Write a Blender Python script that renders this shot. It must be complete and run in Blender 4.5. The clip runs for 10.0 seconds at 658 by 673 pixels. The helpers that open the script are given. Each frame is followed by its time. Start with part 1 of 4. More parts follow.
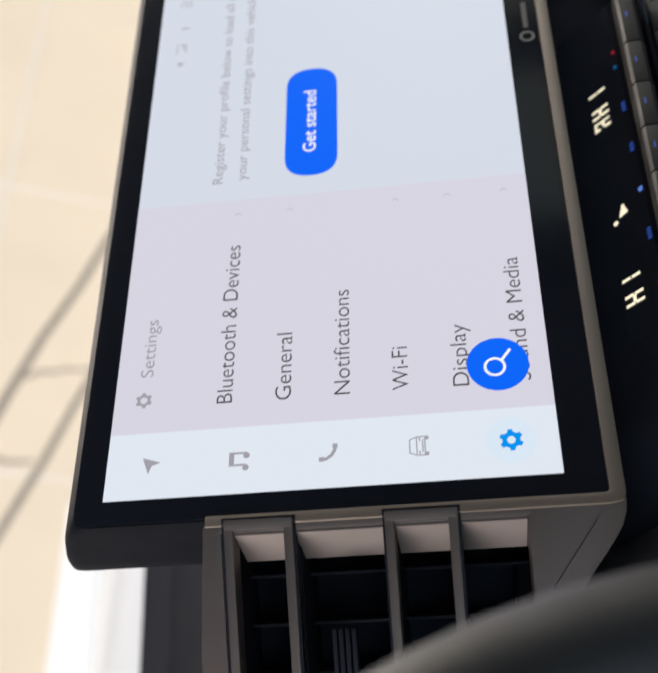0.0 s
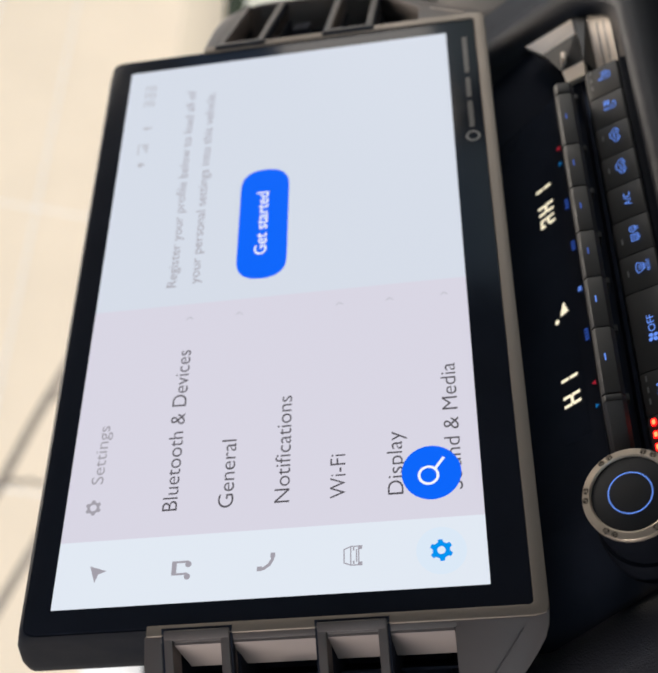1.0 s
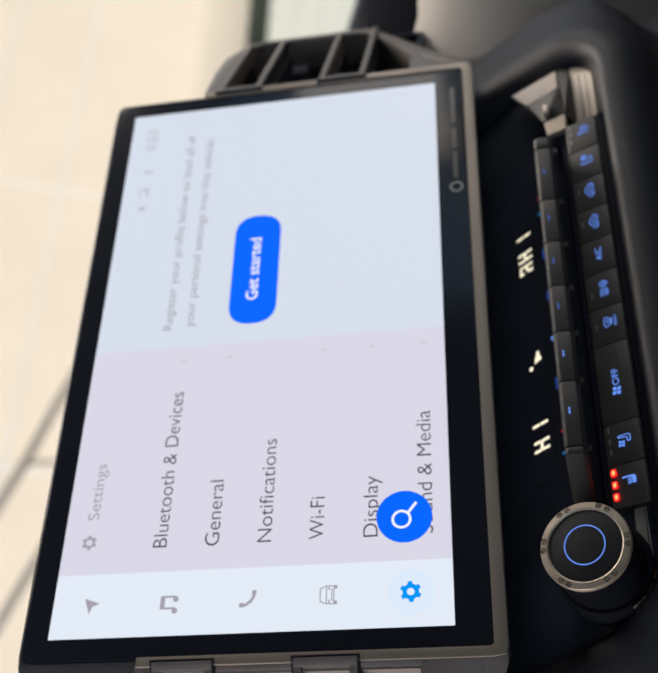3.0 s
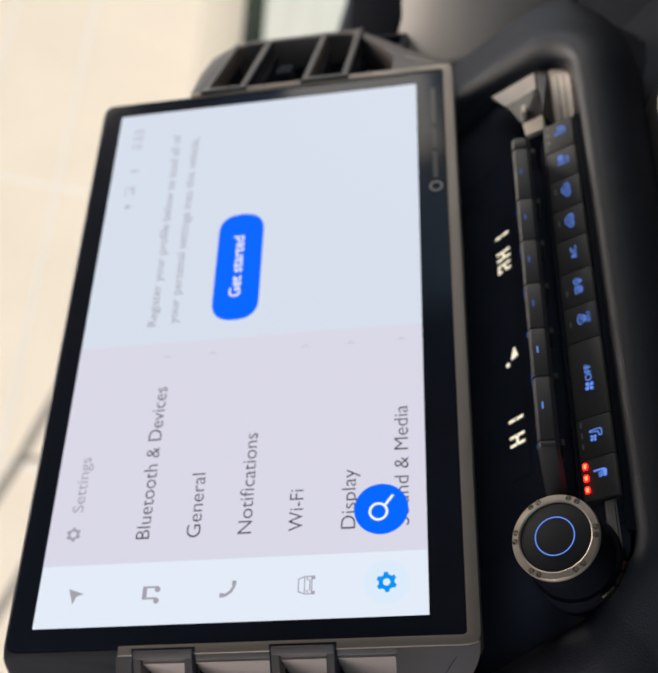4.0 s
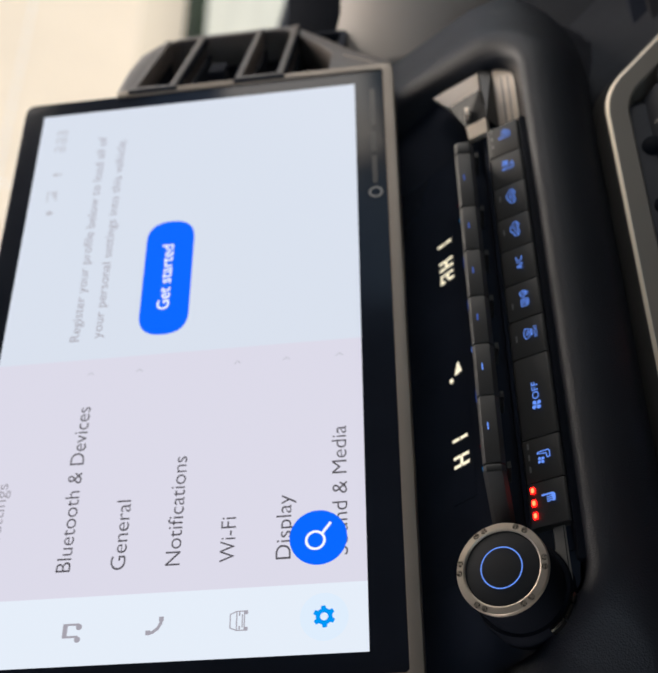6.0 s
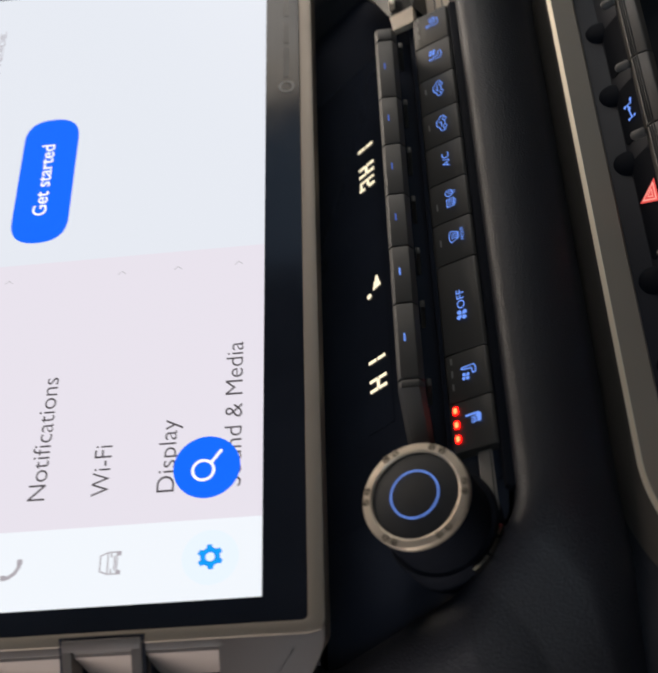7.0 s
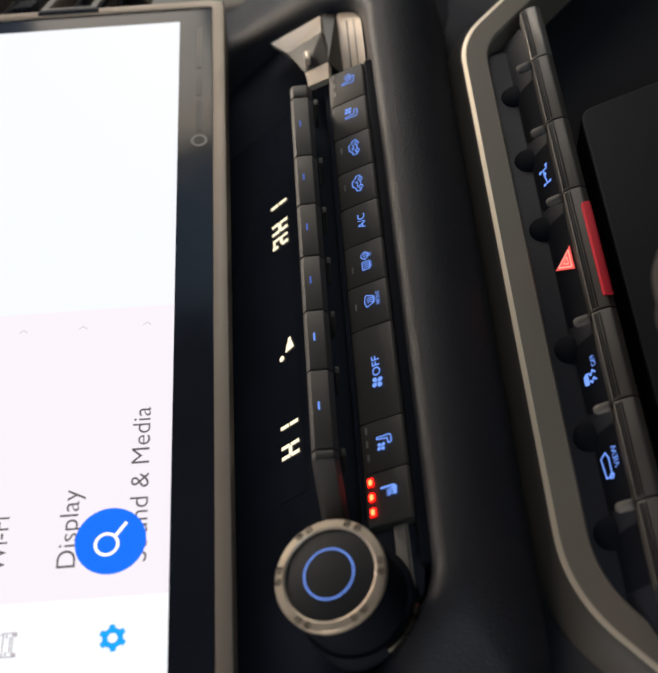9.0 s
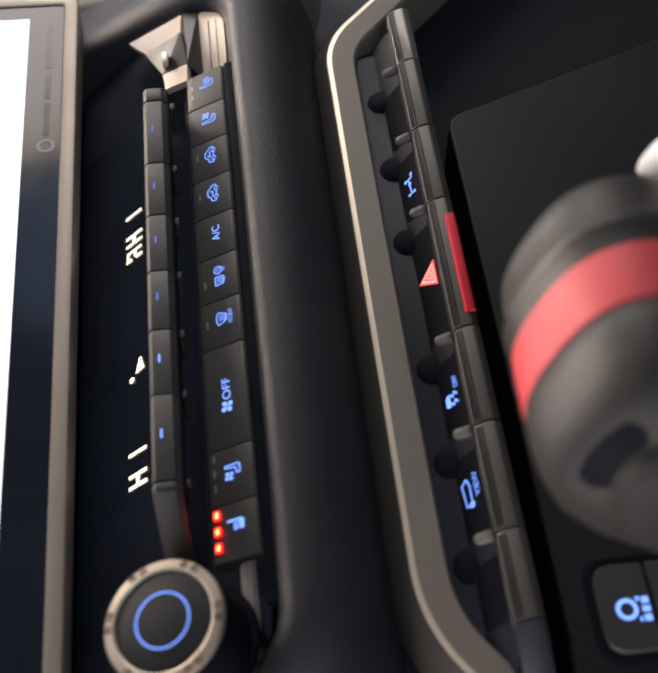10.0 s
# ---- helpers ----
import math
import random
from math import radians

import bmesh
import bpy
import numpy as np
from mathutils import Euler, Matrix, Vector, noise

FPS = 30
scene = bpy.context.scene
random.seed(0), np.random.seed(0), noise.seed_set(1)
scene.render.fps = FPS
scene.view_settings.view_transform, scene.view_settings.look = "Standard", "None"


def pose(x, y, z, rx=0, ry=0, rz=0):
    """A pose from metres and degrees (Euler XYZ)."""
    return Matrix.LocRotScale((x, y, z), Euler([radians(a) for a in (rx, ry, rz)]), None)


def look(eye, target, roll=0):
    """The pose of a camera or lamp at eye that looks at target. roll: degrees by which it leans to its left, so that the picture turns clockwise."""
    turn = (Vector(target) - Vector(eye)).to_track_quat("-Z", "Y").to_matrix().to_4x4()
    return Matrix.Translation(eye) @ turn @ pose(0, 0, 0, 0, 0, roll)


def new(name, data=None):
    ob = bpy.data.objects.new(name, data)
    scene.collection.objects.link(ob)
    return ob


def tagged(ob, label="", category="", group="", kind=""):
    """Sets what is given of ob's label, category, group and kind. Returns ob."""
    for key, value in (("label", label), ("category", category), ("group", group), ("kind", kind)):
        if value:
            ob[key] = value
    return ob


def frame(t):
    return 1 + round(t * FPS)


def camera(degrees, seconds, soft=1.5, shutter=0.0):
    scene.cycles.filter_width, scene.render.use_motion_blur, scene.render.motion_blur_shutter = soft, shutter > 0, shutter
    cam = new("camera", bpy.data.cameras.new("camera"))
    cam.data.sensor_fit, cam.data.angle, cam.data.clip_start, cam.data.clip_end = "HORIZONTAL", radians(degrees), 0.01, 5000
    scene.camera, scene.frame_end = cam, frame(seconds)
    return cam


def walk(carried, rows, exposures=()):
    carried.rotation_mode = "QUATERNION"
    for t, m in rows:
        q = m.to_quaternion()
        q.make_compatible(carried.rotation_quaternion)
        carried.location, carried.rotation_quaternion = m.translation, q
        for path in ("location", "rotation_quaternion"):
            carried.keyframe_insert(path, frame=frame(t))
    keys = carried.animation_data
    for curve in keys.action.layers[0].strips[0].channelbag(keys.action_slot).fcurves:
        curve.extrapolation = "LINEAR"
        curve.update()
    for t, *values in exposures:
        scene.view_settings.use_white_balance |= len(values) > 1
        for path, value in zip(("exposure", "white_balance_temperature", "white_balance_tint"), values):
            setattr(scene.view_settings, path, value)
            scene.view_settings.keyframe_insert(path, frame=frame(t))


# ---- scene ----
# The dash is described in its own frame: x to the right, y forwards, z up along the screen; DASH leans it back into the world.
DASH = Matrix.Translation((0, 0, 1.2)) @ Matrix.Rotation(radians(-25), 4, "X")

cam = camera(32.8, 10.0, soft=2.0, shutter=0.35)
cam.data.dof.use_dof = True
cam.data.dof.focus_distance = 0.43
cam.data.dof.aperture_fstop = 11.0

PATH = [
    (0, (-0.3409, -0.3754, 0.0326), (0.7725, 1.269, 0.2698), -94.57),
    (0.5, (-0.3276, -0.3928, 0.0107), (0.802, 1.2359, 0.2778), -95.16),
    (1, (-0.3176, -0.4038, -0.009), (0.8183, 1.2172, 0.2776), -95.39),
    (1.5, (-0.3138, -0.4097, -0.024), (0.818, 1.2105, 0.2824), -95.41),
    (2, (-0.3139, -0.4122, -0.0289), (0.812, 1.2082, 0.2975), -95.30),
    (2.5, (-0.3126, -0.4258, -0.031), (0.8084, 1.1953, 0.309), -95.05),
    (2.7, (-0.309, -0.4338, -0.0299), (0.8057, 1.1926, 0.3048), -94.77),
    (4, (-0.3159, -0.4481, -0.0428), (0.7905, 1.1863, 0.2806), -94.51),
    (4.5, (-0.3161, -0.449, -0.0458), (0.7858, 1.1923, 0.2576), -94.53),
    (5, (-0.3117, -0.452, -0.0474), (0.7932, 1.1911, 0.2343), -94.57),
    (6.5, (-0.2852, -0.3949, -0.0457), (0.8052, 1.2704, 0.1484), -94.76),
    (7, (-0.2831, -0.3525, -0.0583), (0.799, 1.3219, 0.1007), -94.64),
    (7.5, (-0.2777, -0.3361, -0.0653), (0.8147, 1.335, 0.0526), -94.24),
    (8, (-0.2772, -0.3277, -0.0652), (0.8269, 1.3384, 0.0057), -93.85),
    (8.5, (-0.2704, -0.3363, -0.0561), (0.8452, 1.3234, -0.0249), -93.78),
    (9, (-0.2663, -0.3492, -0.0555), (0.8578, 1.3049, -0.0711), -94.00),
    (9.5, (-0.2588, -0.3379, -0.0695), (0.8653, 1.3142, -0.1555), -94.17),
    (10, (-0.2492, -0.3302, -0.0793), (0.8699, 1.319, -0.2458), -94.39),
]
EXPOSURES = [(0, -0.08, 6500, 10), (2, -0.03, 6450, 10), (5, -0.02, 6350, 10), (6.5, 0.06, 6550, 10), (7.5, 0.24, 6950, 11), (8.5, 0.34, 7000, 10), (9.2, 0.48, 6950, 11), (10, 1.06, 6750, 15)]
walk(cam, [(t, DASH @ look(eye, target, roll)) for t, eye, target, roll in PATH], EXPOSURES)

# ---- light ----
world = bpy.data.worlds.new("sky")
scene.world = world
world.use_nodes = True
sky = world.node_tree.nodes.new("ShaderNodeTexSky")
sky.sky_type = "NISHITA"
sky.sun_disc = False
sky.sun_elevation, sky.sun_rotation = radians(48), radians(215)
world.node_tree.nodes["Background"].inputs["Strength"].default_value = 0.12
world.node_tree.links.new(sky.outputs[0], world.node_tree.nodes["Background"].inputs["Color"])

sun = new("sun", bpy.data.lights.new("sun", "SUN"))
sun.data.energy, sun.data.angle, sun.data.color = 3.0, radians(0.5), (1.0, 0.95, 0.86)
sun.matrix_world = look((-6, -8, 12), (0, 2, 0))


def window_light(name, eye, target, wide, high, power, colour):
    """The sky's light through one of the cabin's openings, or an added fill."""
    lamp = new(name, bpy.data.lights.new(name, "AREA"))
    lamp.data.shape, lamp.data.size, lamp.data.size_y = "RECTANGLE", wide, high
    lamp.data.energy, lamp.data.color = power, colour
    lamp.matrix_world = look(eye, target)


window_light("windscreen_light", (0.42, 0.24, 1.66), (0.18, -0.22, 1.15), 0.8, 0.30, 8.3, (1.0, 0.89, 0.76))
window_light("driver_window_light", (-0.80, 0.15, 1.36), (-0.17, 0.03, 1.27), 0.30, 0.24, 3.6, (1.0, 0.90, 0.83))
window_light("passenger_window_light", (0.775, -0.37, 1.43), (0.10, -0.05, 1.13), 0.48, 0.26, 1.35, (1.0, 0.90, 0.78))
# Unseen bluish fill, added behind the camera to lift the dark trim.
window_light("cool_fill_light", (-0.86, -0.95, 1.46), (-0.05, 0.0, 1.08), 0.60, 0.34, 1.5, (0.62, 0.86, 1.0))


# ---- materials ----
def node_material(name):
    mat = bpy.data.materials.new(name)
    mat.use_nodes = True
    nodes, links = mat.node_tree.nodes, mat.node_tree.links
    return mat, nodes, links, nodes["Principled BSDF"]


def surface(name, colour, rough=0.5, metal=0.0, grain=900.0, bump=0.15, stain=14.0, vary=0.25, rough_vary=0.12, cells=False, specular=0.5, depth=0.0004):
    """A surface with fine grain relief and slow variation of colour and gloss."""
    mat, nodes, links, bsdf = node_material(name)
    coord = nodes.new("ShaderNodeTexCoord")
    slow = nodes.new("ShaderNodeTexNoise")
    slow.inputs["Scale"].default_value, slow.inputs["Detail"].default_value = stain, 6
    links.new(coord.outputs["Object"], slow.inputs["Vector"])
    mix = nodes.new("ShaderNodeMix")
    mix.data_type = "RGBA"
    mix.inputs[6].default_value = [c * (1 - vary) for c in colour] + [1]
    mix.inputs[7].default_value = [min(1, c * (1 + vary)) for c in colour] + [1]
    links.new(slow.outputs["Fac"], mix.inputs[0])
    links.new(mix.outputs[2], bsdf.inputs["Base Color"])
    fine = nodes.new("ShaderNodeTexVoronoi" if cells else "ShaderNodeTexNoise")
    fine.inputs["Scale"].default_value = grain
    links.new(coord.outputs["Object"], fine.inputs["Vector"])
    height = fine.outputs["Distance"] if cells else fine.outputs["Fac"]
    gloss = nodes.new("ShaderNodeMapRange")
    gloss.inputs["To Min"].default_value = max(0.02, rough - rough_vary)
    gloss.inputs["To Max"].default_value = min(1.0, rough + rough_vary)
    smudge = nodes.new("ShaderNodeTexNoise")
    smudge.inputs["Scale"].default_value, smudge.inputs["Detail"].default_value = stain * 4, 8
    links.new(coord.outputs["Object"], smudge.inputs["Vector"])
    links.new(smudge.outputs["Fac"], gloss.inputs["Value"])
    links.new(gloss.outputs["Result"], bsdf.inputs["Roughness"])
    relief = nodes.new("ShaderNodeBump")
    relief.inputs["Strength"].default_value, relief.inputs["Distance"].default_value = bump, depth
    links.new(height, relief.inputs["Height"])
    links.new(relief.outputs["Normal"], bsdf.inputs["Normal"])
    bsdf.inputs["Metallic"].default_value = metal
    bsdf.inputs["Specular IOR Level"].default_value = specular
    return mat


def glow(name, colour, strength=1.0, rough=0.3):
    """A lit display or legend."""
    mat, nodes, links, bsdf = node_material(name)
    bsdf.inputs["Base Color"].default_value = (0.004, 0.004, 0.004, 1)
    bsdf.inputs["Roughness"].default_value = rough
    bsdf.inputs["Specular IOR Level"].default_value = 0.06
    bsdf.inputs["Emission Color"].default_value = (*colour, 1)
    bsdf.inputs["Emission Strength"].default_value = strength
    return mat


TAUPE = surface("satin taupe plastic", (0.165, 0.143, 0.134), 0.45, 0.2, 2600, 0.10, 20, 0.10)
RIM_TAUPE = surface("satin warm taupe", (0.37, 0.31, 0.255), 0.40, 0.2, 2600, 0.10, 20, 0.10)
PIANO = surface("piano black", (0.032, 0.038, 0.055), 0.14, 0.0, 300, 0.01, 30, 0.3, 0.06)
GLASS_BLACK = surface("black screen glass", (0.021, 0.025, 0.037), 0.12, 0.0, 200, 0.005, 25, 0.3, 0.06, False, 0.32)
BLACK = surface("black plastic", (0.020, 0.0215, 0.029), 0.55, 0.0, 1800, 0.12, 20, 0.3, 0.1, False, 0.25)
CAVITY = surface("matt black duct", (0.024, 0.0275, 0.040), 0.85, 0.0, 900, 0.1, 20, 0.3, 0.1, False, 0.12)
HOUSING = surface("smooth black housing", (0.0075, 0.0090, 0.0135), 0.6, 0.0, 1800, 0.06, 20, 0.2, 0.1, False, 0.05)
KEY = surface("soft-touch key", (0.054, 0.049, 0.045), 0.5, 0.0, 3200, 0.08, 25, 0.12)
LEATHER = surface("grained dash leather", (0.0175, 0.0182, 0.0240), 0.48, 0.0, 1400, 0.28, 12, 0.2, 0.08, True, 0.45, 0.0006)
SOFT = surface("moulded dark plastic", (0.020, 0.0205, 0.025), 0.62, 0.0, 1500, 0.25, 10, 0.2, 0.1, True, 0.2)
DASH_TOP = surface("matt dash top", (0.006, 0.0075, 0.0130), 0.85, 0.0, 1500, 0.25, 10, 0.2, 0.08, True, 0.15)
PADDED = surface("grey soft dash", (0.30, 0.27, 0.25), 0.6, 0.0, 1000, 0.3, 10, 0.15, 0.1, True)
CONSOLE = surface("console plastic", (0.0125, 0.0122, 0.0140), 0.5, 0.0, 2000, 0.2, 12, 0.15, 0.1, False, 0.3)
SATIN = surface("brushed bronze metal", (0.31, 0.265, 0.215), 0.45, 0.25, 1800, 0.08, 16, 0.10)
CHROME = surface("smoked chrome", (0.27, 0.25, 0.225), 0.22, 1.0, 400, 0.01, 30, 0.1, 0.06)
RING = surface("machined bezel", (0.58, 0.49, 0.39), 0.42, 0.55, 1500, 0.10, 110, 0.25)
# Darker, more mottled than the bezel round it.
NOTCH = surface("mottled bezel dimple", (0.34, 0.29, 0.235), 0.28, 0.7, 1500, 0.1, 300, 0.75)
RED = surface("red plastic", (0.55, 0.022, 0.04), 0.6, 0.0, 1500, 0.08, 25, 0.12, 0.1, False, 0.2)
RED_BAND = surface("red leather band", (0.54, 0.040, 0.050), 0.58, 0.0, 1200, 0.2, 18, 0.12)
SILVER = surface("pale satin silver", (0.80, 0.79, 0.80), 0.4, 0.3, 1500, 0.03, 20, 0.06)
HIDE = surface("worn grey leather", (0.033, 0.030, 0.028), 0.46, 0.0, 1100, 0.35, 20, 0.2, 0.1, True, 0.28)
WHEEL = surface("steering wheel leather", (0.048, 0.046, 0.048), 0.5, 0.0, 1100, 0.35, 16, 0.15, 0.1, True)
STUCCO = surface("beige stucco", (0.75, 0.64, 0.50), 0.9, 0.0, 30, 0.4, 0.5, 0.08, 0.05, False, 0.2, 0.004)
CONCRETE = surface("pale concrete", (0.78, 0.78, 0.78), 0.9, 0.0, 60, 0.3, 0.6, 0.12, 0.05, False, 0.2, 0.003)
# Dark and bright reflections of one chrome end, painted as two metals.
MIRROR_DARK = surface("metal trim, dark reflection painted in", (0.020, 0.019, 0.019), 0.36, 0.2, 1500, 0.06, 25, 0.15)
MIRROR_PALE = surface("metal trim, bright reflection painted in", (0.74, 0.63, 0.52), 0.34, 0.5, 1500, 0.03, 40, 0.12, 0.08)
# Paler grey that puts the end paddle's reflected light into its colour.
SHEEN = surface("grey plastic, sheen painted in", (0.16, 0.150, 0.140), 0.36, 0.2, 1500, 0.06, 90, 0.5)
RIDGE_SHADE = surface("ridge lines, shading painted dark", (0.026, 0.024, 0.023), 0.5, 0.0, 1500, 0.05, 40, 0.1)
NUB = surface("pale grey rubber nub", (0.10, 0.093, 0.086), 0.6, 0.0, 1500, 0.1, 40, 0.1)
DIAL_CAP = surface("soft black dial cap", (0.023, 0.023, 0.025), 0.55, 0.0, 2600, 0.06, 30, 0.15, 0.1, False, 0.3)
# Lightened copy of TAUPE: light on the vents' end walls put into colour.
LIT_TAUPE = surface("taupe plastic, side light painted in", (0.36, 0.31, 0.29), 0.5, 0.0, 2600, 0.10, 20, 0.10)
PLINTH = surface("white masonry paint", (0.85, 0.85, 0.84), 0.8, 0.0, 40, 0.2, 0.8, 0.05, 0.05, False, 0.2, 0.003)
# Frame's highlight line and shaded outer side, both put into base colours.
EDGE_GLINT = surface("bronze edge, highlight painted in", (0.90, 0.76, 0.58), 0.36, 0.4, 1800, 0.0, 16, 0.06, 0.03)
FLANK_SHADE = surface("bronze flank, shade painted in", (0.05, 0.044, 0.038), 0.55, 0.0, 1800, 0.08, 16, 0.10)
HEDGE = surface("dark clipped hedge", (0.035, 0.045, 0.03), 0.9, 0.0, 30, 0.8, 2, 0.5, 0.05, True, 0.2, 0.03)
GRASS = surface("dry lawn", (0.78, 0.76, 0.62), 0.95, 0.0, 40, 0.12, 1, 0.15, 0.05, False, 0.1, 0.01)
BARK = surface("grey bark", (0.27, 0.235, 0.20), 0.9, 0.0, 60, 0.6, 6, 0.3, 0.05, False, 0.2, 0.01)
CLOTH = surface("dark roof cloth", (0.06, 0.058, 0.055), 0.9, 0.0, 700, 0.4, 6, 0.1, 0.05)
TRIM = surface("dark cabin trim", (0.05, 0.048, 0.046), 0.6, 0.0, 900, 0.3, 8, 0.2)

PAGE = glow("display page", (0.70, 0.75, 0.84))
MENU = glow("display menu column", (0.72, 0.70, 0.80))
BAR = glow("display side bar", (0.79, 0.85, 0.93))
UI_BLUE = glow("display blue", (0.003, 0.14, 1.0))
HALO = glow("display pale blue halo", (0.74, 0.845, 0.96))
ICON_BLUE = glow("display icon blue", (0.0, 0.30, 0.90))
INK = glow("display dark ink", (0.085, 0.078, 0.09))
INK_SOFT = glow("display grey ink", (0.38, 0.36, 0.41))
INK_FAINT = glow("display faint ink", (0.50, 0.50, 0.55))
WHITE = glow("display white", (0.95, 0.97, 1.0))
LEGEND = glow("blue backlit legend", (0.16, 0.33, 1.0), 0.95)
LEGEND_MID = glow("fading blue legend", (0.07, 0.14, 0.55), 0.8)
LEGEND_DIM = glow("dim blue legend", (0.03, 0.08, 0.38), 0.8)
LEGEND_RED = glow("dim red legend", (0.45, 0.02, 0.04), 0.8)
LEGEND_CYAN = glow("dim cyan legend", (0.01, 0.15, 0.40), 0.8)
DIGIT = glow("cream display digits", (1.0, 0.90, 0.66), 1.1)
LAMP_RED = glow("red indicator lamp", (1.0, 0.004, 0.003), 7.0)
LAMP_CORE = glow("red indicator core", (1.0, 0.27, 0.09), 2.2)
HAZARD = glow("red hazard legend", (0.85, 0.10, 0.09), 0.9)
HAZARD_PALE = glow("pale hazard legend", (1.0, 0.42, 0.36), 0.9)
UNLIT = surface("unlit indicator window", (0.26, 0.25, 0.24), 0.4)
GREY_PRINT = surface("grey printed mark", (0.40, 0.38, 0.36), 0.6)


# ---- building helpers ----
def mesh_of(name, bm, material, smooth=True):
    bmesh.ops.recalc_face_normals(bm, faces=bm.faces)
    data = bpy.data.meshes.new(name)
    bm.to_mesh(data)
    bm.free()
    data.materials.append(material)
    if smooth:
        for poly in data.polygons:
            poly.use_smooth = True
        data.set_sharp_from_angle(angle=radians(38))
    return data


def part(name, bm, material, parent, label=""):
    ob = new(name, mesh_of(name, bm, material))
    ob.parent = parent
    return tagged(ob, label)


def thing(name, label, category, group="", kind="", m=DASH):
    ob = new(name)
    ob.matrix_world = m
    ob.empty_display_size = 0.02
    return tagged(ob, label, category, group, kind)


def bevelled(bm, width, segments=2, angle=35):
    if width > 0:
        edges = [e for e in bm.edges if len(e.link_faces) == 2 and e.calc_face_angle(0) > radians(angle)]
        bmesh.ops.bevel(bm, geom=edges, offset=width, segments=segments, profile=0.6, affect="EDGES", clamp_overlap=True)
    return bm


def box(x0, x1, y0, y1, z0, z1, bevel=0.0, bm=None, segments=2):
    one = bmesh.new()
    bmesh.ops.create_cube(one, size=1)
    for v in one.verts:
        v.co = ((x0 + x1) / 2 + v.co.x * (x1 - x0), (y0 + y1) / 2 + v.co.y * (y1 - y0), (z0 + z1) / 2 + v.co.z * (z1 - z0))
    bevelled(one, bevel, segments)
    return joined(bm, one)


def joined(bm, one):
    if bm is None:
        return one
    data = bpy.data.meshes.new("joint")
    one.to_mesh(data)
    one.free()
    bm.from_mesh(data)
    bpy.data.meshes.remove(data)
    return bm


def prism(points, low, high, axis="y", bevel=0.0, bm=None, segments=2):
    """A closed outline extruded along an axis: (x, z) along y, or (y, z) along x."""
    one = bmesh.new()
    def spot(p, d):
        return (p[0], d, p[1]) if axis == "y" else (d, p[0], p[1])
    a = [one.verts.new(spot(p, low)) for p in points]
    b = [one.verts.new(spot(p, high)) for p in points]
    one.faces.new(a)
    one.faces.new(b[::-1])
    for i in range(len(points)):
        j = (i + 1) % len(points)
        one.faces.new((a[i], b[i], b[j], a[j]))
    bmesh.ops.recalc_face_normals(one, faces=one.faces)
    bevelled(one, bevel, segments)
    return joined(bm, one)


def loft(rings, closed=True, caps=False, bm=None):
    one = bmesh.new()
    rows = [[one.verts.new(p) for p in ring] for ring in rings]
    for a, b in zip(rows, rows[1:]):
        n = len(a)
        for i in range(n if closed else n - 1):
            j = (i + 1) % n
            one.faces.new((a[i], a[j], b[j], b[i]))
    if caps:
        one.faces.new(rows[0][::-1])
        one.faces.new(rows[-1])
    return joined(bm, one)


def lathe(profile, centre, axis, steps=64, bm=None, caps=True):
    """profile: rows of (radius, distance along the axis)."""
    axis = Vector(axis).normalized()
    turn = axis.to_track_quat("Z", "Y").to_matrix()
    rings = []
    for radius, far in profile:
        rings.append([Vector(centre) + turn @ Vector((radius * math.cos(2 * math.pi * k / steps), radius * math.sin(2 * math.pi * k / steps), far)) for k in range(steps)])
    return loft(rings, True, caps, bm)


def squared(profile, centre, axis, power, wide, roll=0.0, steps=96, caps=True):
    """A lathe whose rings are rounded squares: rows of (half width, distance along the axis)."""
    axis = Vector(axis).normalized()
    up = (Vector((0, 0, 1)) - axis * axis.z).normalized()
    side = up.cross(axis)
    up, side = up * math.cos(roll) + side * math.sin(roll), side * math.cos(roll) - up * math.sin(roll)
    rings = []
    for half, far in profile:
        ring = []
        for k in range(steps):
            c, d = math.cos(2 * math.pi * k / steps), math.sin(2 * math.pi * k / steps)
            m = half * (abs(c) ** power + abs(d) ** power) ** (-1 / power)
            ring.append(Vector(centre) + axis * far + side * (c * m * wide) + up * (d * m))
        rings.append(ring)
    return loft(rings, True, caps)


def rounded(points, radius, steps=6):
    """An outline with its corners rounded; radius may be one number or one for each corner."""
    out, n = [], len(points)
    for i, p in enumerate(points):
        r = radius[i] if isinstance(radius, (list, tuple)) else radius
        p = Vector(p)
        a, b = Vector(points[i - 1]) - p, Vector(points[(i + 1) % n]) - p
        if r <= 0:
            out.append(tuple(p))
            continue
        half = a.angle(b) / 2
        cut = min(r / math.tan(half), a.length * 0.49, b.length * 0.49)
        s, e = p + a.normalized() * cut, p + b.normalized() * cut
        for k in range(steps + 1):
            f = k / steps
            out.append(tuple(s * (1 - f) ** 2 + p * 2 * f * (1 - f) + e * f * f))
    return out


def disc(x, y, r, n=28):
    return [(x + r * math.cos(2 * math.pi * k / n), y + r * math.sin(2 * math.pi * k / n)) for k in range(n)]


def rect(x0, y0, x1, y1):
    return [(x0, y0), (x1, y0), (x1, y1), (x0, y1)]


